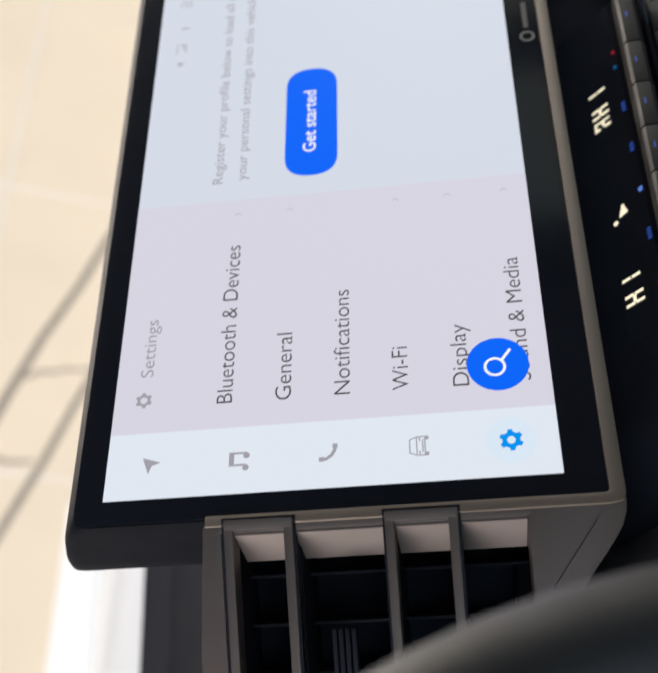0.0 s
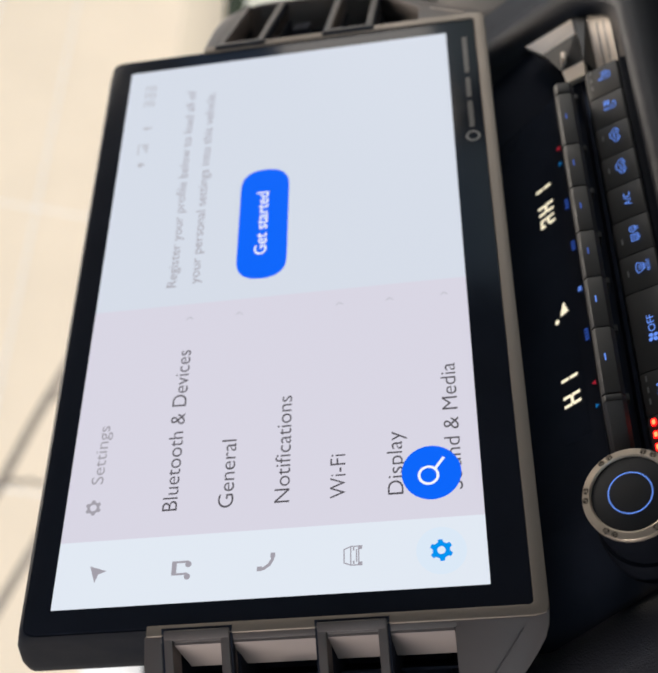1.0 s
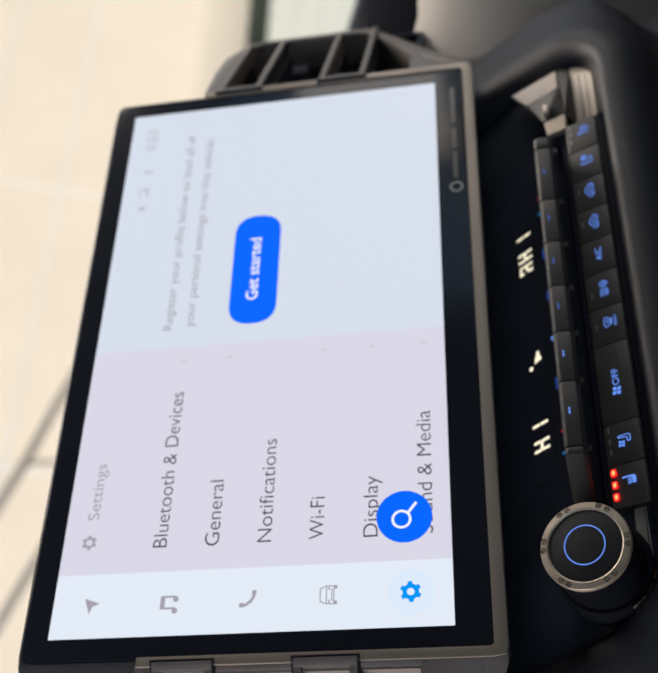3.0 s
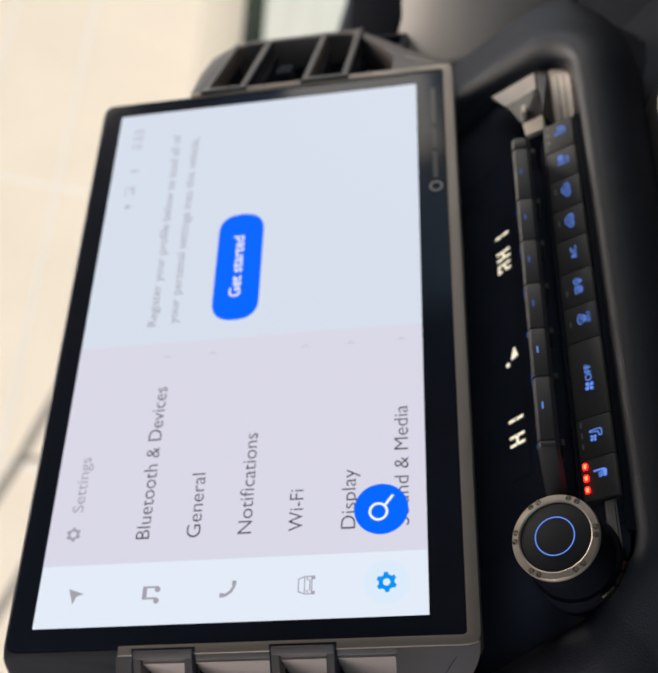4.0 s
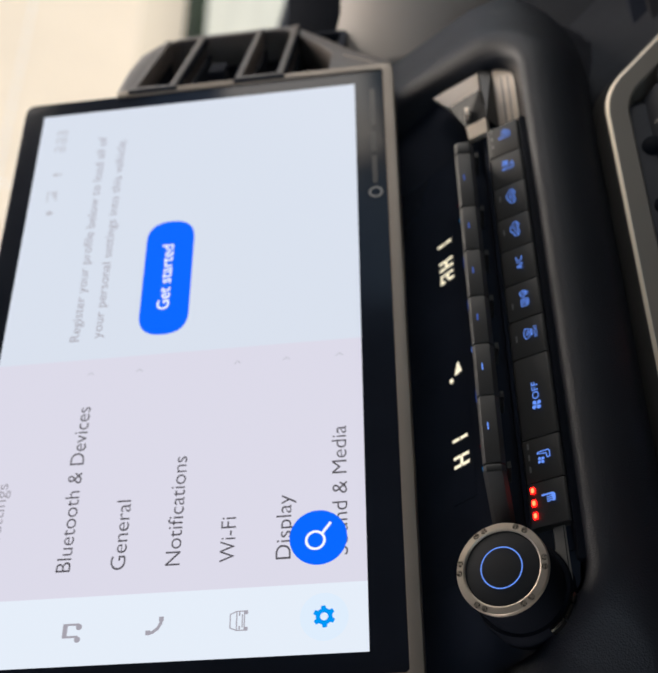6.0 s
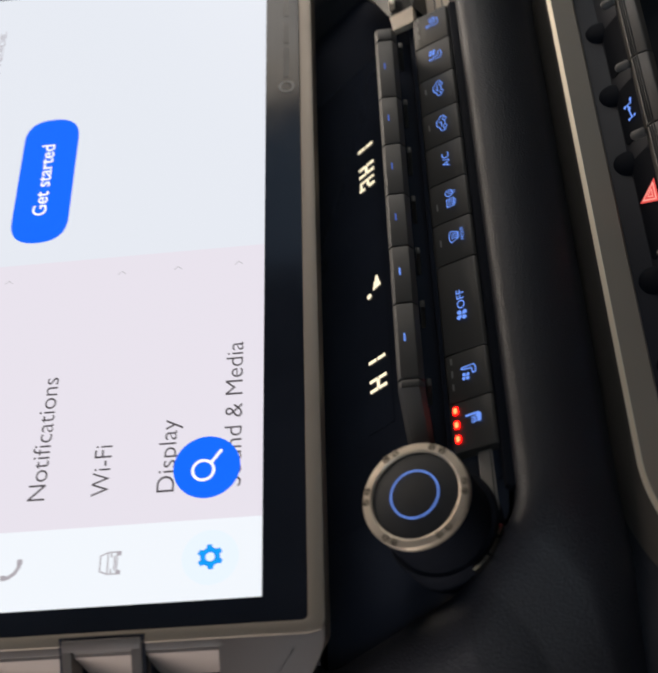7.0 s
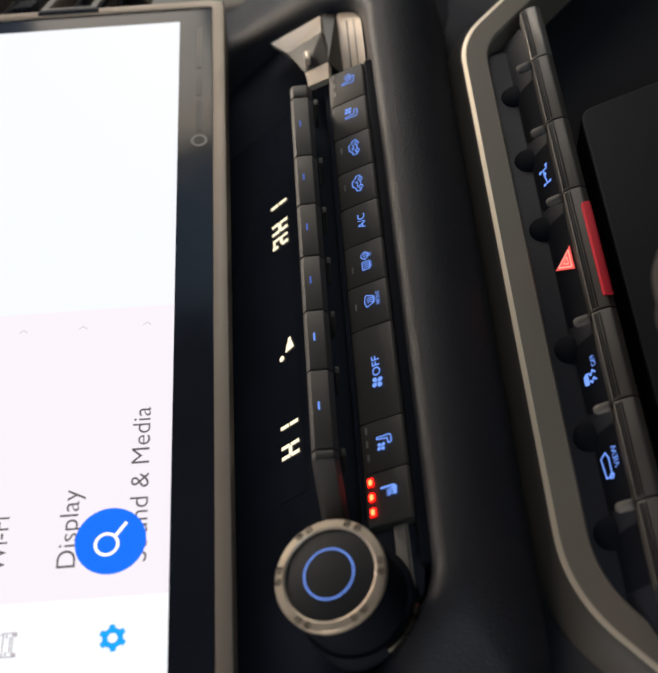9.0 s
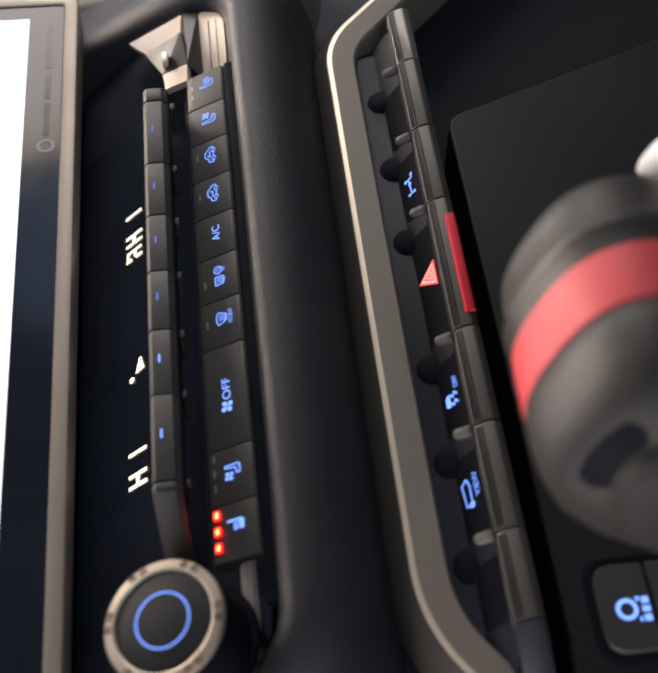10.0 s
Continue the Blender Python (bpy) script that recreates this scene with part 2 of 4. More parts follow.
def stroke(points, width):
    """Four-cornered pieces along a line."""
    out = []
    for a, b in zip(points, points[1:]):
        a, b = Vector(a), Vector(b)
        d = (b - a).normalized()
        side = Vector((-d.y, d.x)) * width / 2
        a, b = a - d * width * 0.3, b + d * width * 0.3
        out.append([tuple(a - side), tuple(b - side), tuple(b + side), tuple(a + side)])
    return out


def ringed(x, y, r, width, n=36, start=0.0, sweep=360.0):
    out = []
    for k in range(n):
        a, b = radians(start + sweep * k / n), radians(start + sweep * (k + 1) / n)
        out.append([(x + (r - width / 2) * math.cos(a), y + (r - width / 2) * math.sin(a)), (x + (r + width / 2) * math.cos(a), y + (r + width / 2) * math.sin(a)),
                    (x + (r + width / 2) * math.cos(b), y + (r + width / 2) * math.sin(b)), (x + (r - width / 2) * math.cos(b), y + (r - width / 2) * math.sin(b))])
    return out


FACE = (Vector((0, 0, 0)), Vector((1, 0, 0)), Vector((0, 0, 1)))  # the screen's plane


def blades(x, y, r):
    """Four curved fan blades."""
    out = []
    for k in range(4):
        a = math.pi / 2 * k + 0.7
        petal = [(0.10, 0.0), (0.45, -0.40), (0.90, -0.42), (1.10, -0.05), (0.95, 0.34), (0.50, 0.34)]
        out.append([(x + r * (p * math.cos(a) - q * math.sin(a)), y + r * (p * math.sin(a) + q * math.cos(a))) for p, q in petal])
    return out


def plane_of(y, z, lean, x=0.0):
    """A plane through (x, y, z) that leans back by so many degrees: origin, right and up."""
    return (Vector((x, y, z)), Vector((1, 0, 0)), Vector((0, math.sin(radians(lean)), math.cos(radians(lean)))))


def printed(name, shapes, material, parent, plane=FACE, lift=0.0003, label=""):
    """Flat shapes printed on or lit through a surface."""
    o, u, v = plane
    w = u.cross(v)
    bm = bmesh.new()
    for shape in shapes:
        bm.faces.new([bm.verts.new(o + u * a + v * b + w * lift) for a, b in shape])
    data = bpy.data.meshes.new(name)
    bm.to_mesh(data)
    bm.free()
    data.materials.append(material)
    ob = new(name, data)
    ob.parent = parent
    return tagged(ob, label)


def lettering(body, weight=0.0):
    curve = bpy.data.curves.new("lettering", "FONT")
    curve.body, curve.size, curve.offset = body, 1.0, weight
    ob = new("lettering", curve)
    bpy.context.view_layer.update()
    data = bpy.data.meshes.new_from_object(ob.evaluated_get(bpy.context.evaluated_depsgraph_get()))
    bpy.data.objects.remove(ob)
    bpy.data.curves.remove(curve)
    return data


CAP = max(v.co.y for v in lettering("H").vertices)


def words(body, x0, x1, base, cap, material, parent, plane=FACE, lift=0.0005, weight=0.0, name="text", label=""):
    """A line of text from x0 to x1 with its baseline and capital height."""
    data = lettering(body, weight)
    left, right = min(v.co.x for v in data.vertices), max(v.co.x for v in data.vertices)
    o, u, v = plane
    w = u.cross(v)
    for vert in data.vertices:
        a = x0 + (vert.co.x - left) / (right - left) * (x1 - x0)
        b = base + vert.co.y / CAP * cap
        vert.co = o + u * a + v * b + w * lift
    data.materials.clear()
    data.materials.append(material)
    ob = new(name, data)
    ob.parent = parent
    return tagged(ob, label)


# ---- outside ----
TREE_LIMBS = (
    ((2.0, 12.0, 3.30), (9.4, 12.0, 0.80), 0.075, 0.05),
    ((2.0, 12.0, 2.62), (8.2, 12.0, 0.35), 0.065, 0.04),
    ((6.95, 12.0, 1.60), (7.2, 12.0, 0.80), 0.03, 0.02),
    ((5.70, 12.0, 2.05), (5.8, 12.0, 1.35), 0.035, 0.025),
    ((3.60, 12.0, 2.75), (2.7, 12.0, 1.00), 0.045, 0.03),
)


def outside():
    flat = Matrix.Identity(4)
    bm = bmesh.new()
    bmesh.ops.create_grid(bm, x_segments=24, y_segments=24, size=300)
    ob = tagged(new("ground", mesh_of("ground", bm, CONCRETE)), "sunlit pale concrete yard", "ground", kind="structure")
    wall = thing("building", "long beige stucco building across the yard", "building", m=flat)
    bm = box(-30, 40, 17.0, 17.4, 0, 9)
    part("wall", bm, STUCCO, wall)
    part("plinth", box(-30, 7.6, 16.88, 17.0, 0, 0.62, 0.02), PLINTH, wall, "white painted plinth")
    for x in (-1.2, 3.4, 8.0, 14.0):
        part("joint", box(x, x + 0.03, 16.985, 17.0, 0, 9), CONCRETE, wall)
    for z in (2.6, 4.2):
        part("joint", box(-30, 40, 16.985, 17.0, z, z + 0.03), CONCRETE, wall)
    hedge = tagged(new("hedge", mesh_of("hedge", box(6.0, 40, 8.6, 9.3, 0, 0.22, 0.06), HEDGE)), "low dark clipped hedge along a dry lawn", "hedge")
    garden = tagged(new("garden_wall", mesh_of("garden_wall", box(6.0, 40, 9.45, 9.65, 0, 0.75, 0.02), STUCCO)), "low beige stucco wall behind a hedge", "garden wall")
    tree = thing("tree", "bare grey tree with thin slanting limbs", "tree", m=flat)
    rng = random.Random(7)
    def limb(a, b, r0, r1, parent):
        a, b = Vector(a), Vector(b)
        rings = []
        for k in range(9):
            f = k / 8
            p = a.lerp(b, f) + Vector((rng.uniform(-1, 1), rng.uniform(-1, 1), rng.uniform(-1, 1))) * 0.03
            r = r0 + (r1 - r0) * f
            rings.append([p + Vector((r * math.cos(c), 0, r * math.sin(c))) for c in [2 * math.pi * j / 8 for j in range(8)]])
        return part("limb", loft(rings, True, True), BARK, parent)
    part("trunk", lathe([(0.20, 0.0), (0.15, 0.6), (0.13, 1.6), (0.09, 3.4)], (2.0, 12.0, 0.0), (0, 0, 1), 12), BARK, tree)
    for a, b, r0, r1 in TREE_LIMBS:
        limb(a, b, r0, r1, tree)
    lawn = tagged(new("lawn", mesh_of("lawn", box(1.15, 60, -20, 8.6, 0.0, 0.05, 0.02), GRASS)), "pale dry lawn beside the yard", "lawn", kind="structure")


outside()


# ---- cabin ----
def cabin():
    flat = Matrix.Identity(4)
    shell = thing("cabin", "enclosed car cabin with dark roof lining", "car cabin", kind="structure", m=flat)
    part("roof_lining", box(-0.96, 0.96, -1.7, 0.10, 1.80, 1.84), CLOTH, shell)
    part("rear_wall", box(-0.96, 0.96, -1.75, -1.70, 0.0, 1.84), TRIM, shell)
    part("floor", box(-0.96, 0.96, -1.75, 0.75, 0.0, 0.36), TRIM, shell)
    for s in (-1, 1):
        a, b = sorted((s * 0.93, s * 0.98))
        part("door_panel", prism([(-1.75, 0.0), (0.72, 0.0), (0.72, 1.08), (0.2, 1.10), (-1.75, 1.20)], a, b, "x"), TRIM, shell)
        part("windscreen_pillar", prism([(0.33, 1.08), (0.43, 1.08), (0.02, 1.82), (-0.07, 1.82)], a * 0.98, b * 0.98, "x", 0.01), TRIM, shell)
        part("door_pillar", prism([(-0.85, 1.12), (-0.72, 1.12), (-0.80, 1.83), (-0.90, 1.83)], a, b, "x", 0.008), TRIM, shell)
        part("rear_quarter", prism([(-1.75, 1.12), (-1.45, 1.12), (-1.50, 1.83), (-1.75, 1.83)], a, b, "x"), TRIM, shell)


cabin()


# ---- dashboard ----
def dashboard():
    dash = thing("dashboard", "black leather-grained dashboard with rounded lower pad", "dashboard")
    # rounded pad that wraps the climate panel's opening
    hole = rounded([(-0.1335, -0.0860), (0.160, -0.0860), (0.160, -0.012), (-0.172, -0.012), (-0.1560, -0.0650)], [0.016, 0.020, 0.01, 0.01, 0.018], 8)
    def level(z):
        return -0.0095 + (z + 0.0865) / 0.0745 * 0.055
    middle = Vector((-0.003, -0.052))
    rings = []
    sides = ((-0.001, 0.012), (0.0, 0.0), (0.0015, -0.003), (0.005, -0.0065), (0.010, -0.0085), (0.016, -0.0085), (0.023, -0.006), (0.031, -0.0005), (0.038, 0.006), (0.046, 0.016), (0.07, 0.05), (0.2, 0.12))
    below = ((-0.001, 0.012), (0.0, 0.0), (0.0006, -0.0034), (0.0022, -0.0062), (0.0050, -0.0076), (0.0088, -0.0080), (0.0150, -0.0073), (0.0220, -0.0050), (0.0290, -0.0008), (0.0345, 0.008), (0.042, 0.04), (0.2, 0.12))
    for wide, under in zip(sides, below):
        ring = []
        n = len(hole)
        for i, p in enumerate(hole):
            t = Vector(hole[(i + 1) % n]) - Vector(hole[i - 1])
            out = Vector((t.y, -t.x)).normalized()
            f = max(0.0, -out.y)
            off, rise = wide[0] + (under[0] - wide[0]) * f, wide[1] + (under[1] - wide[1]) * f
            q = Vector(p) + out * off
            if off > 0.03 and abs(q.x) > 0.1:
                q.x += math.copysign((off - 0.03) * 2.2, q.x)
            q.x, q.y = max(-0.42, min(0.228, q.x)), min(0.02, q.y)
            ring.append((q.x, level(max(p[1], -0.0865)) + rise, q.y))
        rings.append(ring)
    part("knee_pad", loft(rings), LEATHER, dash, "rounded leather-grained pad")
    # wide body to both sides and the top up to the windscreen
    def across(x, drop):
        return [(x, y, z - (drop if far else 0)) for y, z, far in ((0.075, 0.128, 0), (0.30, 0.219, 1), (0.70, 0.391, 1), (0.80, 0.28, 1), (0.75, 0.0, 0), (0.20, -0.30, 0), (0.12, -0.10, 0), (0.066, 0.02, 0))]
    def low(x):
        return [(x, y, z) for y, z in ((0.068, 0.050), (0.30, 0.078), (0.70, 0.125), (0.80, 0.10), (0.75, 0.0), (0.20, -0.30), (0.12, -0.10), (0.060, 0.01))]
    bm = loft([across(-0.92, 0.026), across(-0.2, 0.022), across(0.262, 0.0), low(0.285), low(0.92)], True, True)
    part("upper_body", bm, DASH_TOP, dash, "dark moulded dash top")
    pad = [(0.090, 0.034), (0.066, 0.020), (0.052, 0.004), (0.045, -0.012), (0.043, -0.030), (0.046, -0.052), (0.056, -0.076), (0.09, -0.11), (0.2, -0.14), (0.2, 0.034)]
    part("passenger_pad", prism(pad, 0.214, 0.92, "x", 0.008, None, 3), PADDED, dash, "grey padded passenger panel")
    part("lower_body", prism([(0.055, -0.10), (0.060, -0.40), (0.20, -0.45), (0.20, -0.10)], -0.78, 0.78, "x", 0.01), SOFT, dash)
    return dash


dashboard()


# ---- screen ----
def gear_shape(x, z, r, teeth, hole):
    pts, inner = [], []
    steps = teeth * 8
    shapes = []
    for k in range(steps):
        def edge(i):
            a = 2 * math.pi * i / steps
            rr = r if (i % 8) in (0, 1, 2, 7, 6) and (i % 8) != 6 else r * 0.76
            return (x + rr * math.cos(a), z + rr * math.sin(a)), (x + hole * math.cos(a), z + hole * math.sin(a))
        (o0, i0), (o1, i1) = edge(k), edge(k + 1)
        shapes.append([i0, o0, o1, i1])
    return shapes


def touchscreen():
    unit = thing("touchscreen", "large lit touchscreen showing a settings menu in black glass", "touchscreen")
    glass = rounded([(-0.1648, -0.0152), (0.1648, -0.0152), (0.1648, 0.1855), (-0.1648, 0.1855)], [0.003, 0.003, 0.004, 0.006], 5)
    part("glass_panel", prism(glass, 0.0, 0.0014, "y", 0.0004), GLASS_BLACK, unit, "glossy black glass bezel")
    shells = []
    for y, top, inset in ((0.0004, 0.1857, 0.0), (0.0016, 0.1868, -0.0002), (0.008, 0.1905, 0.0), (0.020, 0.1960, 0.0), (0.034, 0.2002, 0.0), (0.0415, 0.2012, 0.0004), (0.0445, 0.2004, 0.0016), (0.0465, 0.1980, 0.0040)):
        wide = 0.1654 - inset
        shells.append([(x, y, z) for x, z in rounded([(-wide, 0.02), (wide, 0.02), (wide, top), (-wide, top)], [0.004, 0.004, 0.005, 0.007], 5)])
    bm = loft(shells, True, True)
    part("housing", bm, HOUSING, unit, "black plastic rear housing")
    page = part("display", box(-0.155, 0.155, -0.0002, 0.001, 0.0, 0.1744), PAGE, unit, "lit pale blue-white display")
    printed("menu_column", [rect(-0.1263, 0.0, -0.0090, 0.1744)], MENU, page, FACE, 0.0003, "pale lilac menu column")
    printed("side_bar", [rect(-0.155, 0.0, -0.1263, 0.1744)], BAR, page, FACE, 0.0003, "pale icon side bar")
    # headings and rows
    words("Settings", -0.1001, -0.0717, 0.1594, 0.0052, INK_SOFT, page)
    rows = (("Bluetooth & Devices", -0.1150, -0.0352, 0.1257), ("General", -0.1154, -0.0836, 0.1019), ("Notifications", -0.1149, -0.0642, 0.0783),
            ("Wi-Fi", -0.1148, -0.0948, 0.0551), ("Display", -0.1150, -0.0861, 0.0315), ("Sound & Media", -0.1146, -0.0546, 0.0077))
    for body, x0, x1, base in rows:
        words(body, x0, x1, base, 0.0064, INK, page, FACE, 0.0005, -0.006)
    for z in (0.1277, 0.1042, 0.0575, 0.0347, 0.0102):
        printed("chevron", stroke([(-0.0180, z + 0.0015), (-0.0167, z), (-0.0180, z - 0.0015)], 0.0004), INK_FAINT, page, FACE, 0.0005)
    words("Register your profile below to load all of", 0.0018, 0.1350, 0.1360, 0.0046, INK_SOFT, page)
    words("your personal settings into this vehicle.", 0.0026, 0.1318, 0.1250, 0.0046, INK_SOFT, page)
    # status line
    for a, b in ((0.1272, 0.1308), (0.1336, 0.1372), (0.1390, 0.1426)):
        digit = [rect(a, 0.1590, b, 0.1597), rect(a, 0.1615, b, 0.1622), rect(a, 0.1641, b, 0.1648), rect(b - 0.0007, 0.1597, b, 0.1641), rect(a, 0.1597, a + 0.0006, 0.1615)]
        printed("clock_digit", digit, INK_FAINT, page, FACE, 0.0005)
    printed("clock_colon", [disc(0.1322, 0.1605, 0.0004, 10), disc(0.1322, 0.1630, 0.0004, 10)], INK_FAINT, page, FACE, 0.0005)
    printed("status_icon", stroke([(0.1106, 0.1630), (0.1106, 0.1590)], 0.0012) + stroke([(0.1096, 0.1616), (0.1106, 0.1630), (0.1116, 0.1616)], 0.0006), INK_FAINT, page, FACE, 0.0005)
    bars = [rect(0.0925 + 0.0017 * k, 0.1592, 0.0936 + 0.0017 * k, 0.1602 + 0.0009 * k) for k in range(4)]
    printed("status_icon", bars + stroke([(0.0920, 0.1644), (0.0992, 0.1644)], 0.0006), INK_FAINT, page, FACE, 0.0005)
    printed("status_icon", [disc(0.0842, 0.1622, 0.0015), [(0.0832, 0.1618), (0.0852, 0.1618), (0.0842, 0.1592)]], INK_FAINT, page, FACE, 0.0005)
    # blue button
    pill = rounded([(0.0017, 0.0828), (0.0708, 0.0828), (0.0708, 0.1073), (0.0017, 0.1073)], 0.0165, 10)
    button = printed("get_started_button", [pill], UI_BLUE, page, FACE, 0.0005, "bright blue rounded button")
    words("Get started", 0.0162, 0.0557, 0.0930, 0.0058, WHITE, button, FACE, 0.0007, 0.012)
    # search button
    search = printed("search_button", [disc(-0.1064, 0.0200, 0.0121, 48)], UI_BLUE, page, FACE, 0.0007, "round blue search button")
    printed("magnifier", ringed(-0.1077, 0.0212, 0.0038, 0.0011) + stroke([(-0.1049, 0.0184), (-0.1003, 0.0149)], 0.0012), WHITE, search, FACE, 0.0009)
    # side bar icons
    printed("arrow_icon", [[(-0.1373, 0.1601), (-0.1445, 0.1575), (-0.1410, 0.1562)], [(-0.1373, 0.1601), (-0.1410, 0.1562), (-0.1398, 0.1528)]], INK_SOFT, page, FACE, 0.0005)
    note = stroke([(-0.1431, 0.1192), (-0.1431, 0.1252)], 0.0009) + stroke([(-0.1380, 0.1190), (-0.1380, 0.1252)], 0.0009) + [rect(-0.1435, 0.1236, -0.1376, 0.1256)]
    printed("music_icon", note + [disc(-0.1443, 0.1190, 0.0013, 16), disc(-0.1391, 0.1188, 0.0013, 16)], INK_SOFT, page, FACE, 0.0005)
    phone = stroke([(-0.1434, 0.0898), (-0.1430, 0.0878), (-0.1415, 0.0857), (-0.1394, 0.0845), (-0.1374, 0.0842)], 0.0013)
    printed("phone_icon", phone + [rect(-0.1440, 0.0886, -0.1421, 0.0906), rect(-0.1386, 0.0834, -0.1366, 0.0853)], INK_SOFT, page, FACE, 0.0005)
    x0, x1 = -0.1440, -0.1362
    car = stroke([(x0, 0.0500), (x0, 0.0531), (x0 + 0.0011, 0.0558), (x1 - 0.0011, 0.0558), (x1, 0.0531), (x1, 0.0500), (x0, 0.0500)], 0.0005)
    car += [rect(x0 - 0.0003, 0.0486, x0 + 0.0013, 0.0500), rect(x1 - 0.0013, 0.0486, x1 + 0.0003, 0.0500), rect(x0 + 0.0002, 0.0529, x1 - 0.0002, 0.0534), rect(x0 + 0.0012, 0.0506, x1 - 0.0012, 0.0511), rect(x0 + 0.0004, 0.0517, x0 + 0.0018, 0.0523), rect(x1 - 0.0018, 0.0517, x1 - 0.0004, 0.0523)]
    printed("car_icon", car, INK_SOFT, page, FACE, 0.0005)
    halo = printed("halo", [disc(-0.1402, 0.0177, 0.0098, 40)], HALO, page, FACE, 0.0004)
    printed("gear_icon", gear_shape(-0.1402, 0.0177, 0.0045, 6, 0.0016), ICON_BLUE, halo, FACE, 0.0006)
    printed("gear_icon", gear_shape(-0.1111, 0.1622, 0.0035, 6, 0.0015), INK_SOFT, page, FACE, 0.0005)
    # faint marks along the lower bezel
    printed("bezel_ring", ringed(0.0776, -0.0093, 0.0030, 0.0013), GREY_PRINT, unit, FACE, 0.0002, "grey printed ring")
    for a, b in ((0.0835, 0.102), (0.105, 0.119), (0.123, 0.150)):
        printed("bezel_mark", [rect(a, -0.0105, b, -0.0080)], surface("faint bezel print", (0.022, 0.022, 0.022), 0.3), unit, FACE, 0.0002)
    return unit


touchscreen()


def display_surround():
    """The taupe rim under the screen and up both of its sides, one moulding."""
    rim = thing("display_surround", "satin taupe plastic rim round the touchscreen's lower half", "trim")
    inner, outer = 0.1639, 0.1682
    shape = [(-inner, 0.1335), (-inner, -0.0140), (-inner + 0.0012, -0.0153), (inner - 0.0012, -0.0153), (inner, -0.0140), (inner, 0.1335), (outer, 0.1335), (outer, -0.0150), (outer - 0.0008, -0.0196), (outer - 0.0040, -0.0209), (-outer + 0.0040, -0.0209), (-outer + 0.0008, -0.0196), (-outer, -0.0150), (-outer, 0.1335)]
    bm = bmesh.new()
    front = [bm.verts.new((x, -0.0009, z)) for x, z in shape]
    back = [bm.verts.new((x, 0.016, z)) for x, z in shape]
    n = len(shape)
    quads = [(0, 1, 12, 13), (1, 2, 11, 12), (2, 10, 11), (2, 3, 9, 10), (3, 8, 9), (3, 4, 7, 8), (4, 5, 6, 7)]
    for q in quads:
        bm.faces.new([front[k] for k in q])
        bm.faces.new([back[k] for k in q][::-1])
    for k in range(n):
        bm.faces.new((front[k], front[(k + 1) % n], back[(k + 1) % n], back[k]))
    bmesh.ops.recalc_face_normals(bm, faces=bm.faces)
    part("rim", bevelled(bm, 0.0005, 2), RIM_TAUPE, rim)
    part("backing", box(-0.17, 0.17, 0.0065, 0.030, -0.0158, 0.12), BLACK, rim)


display_surround()


# ---- air vents ----
SLANT = radians(28)


def vent_frame(mirror):
    s = -1 if mirror else 1
    m = Matrix(((s * math.cos(SLANT), s * -math.sin(SLANT), 0, s * 0.168), (math.sin(SLANT), math.cos(SLANT), 0, 0.0), (0, 0, 1, 0), (0, 0, 0, 1)))
    return m


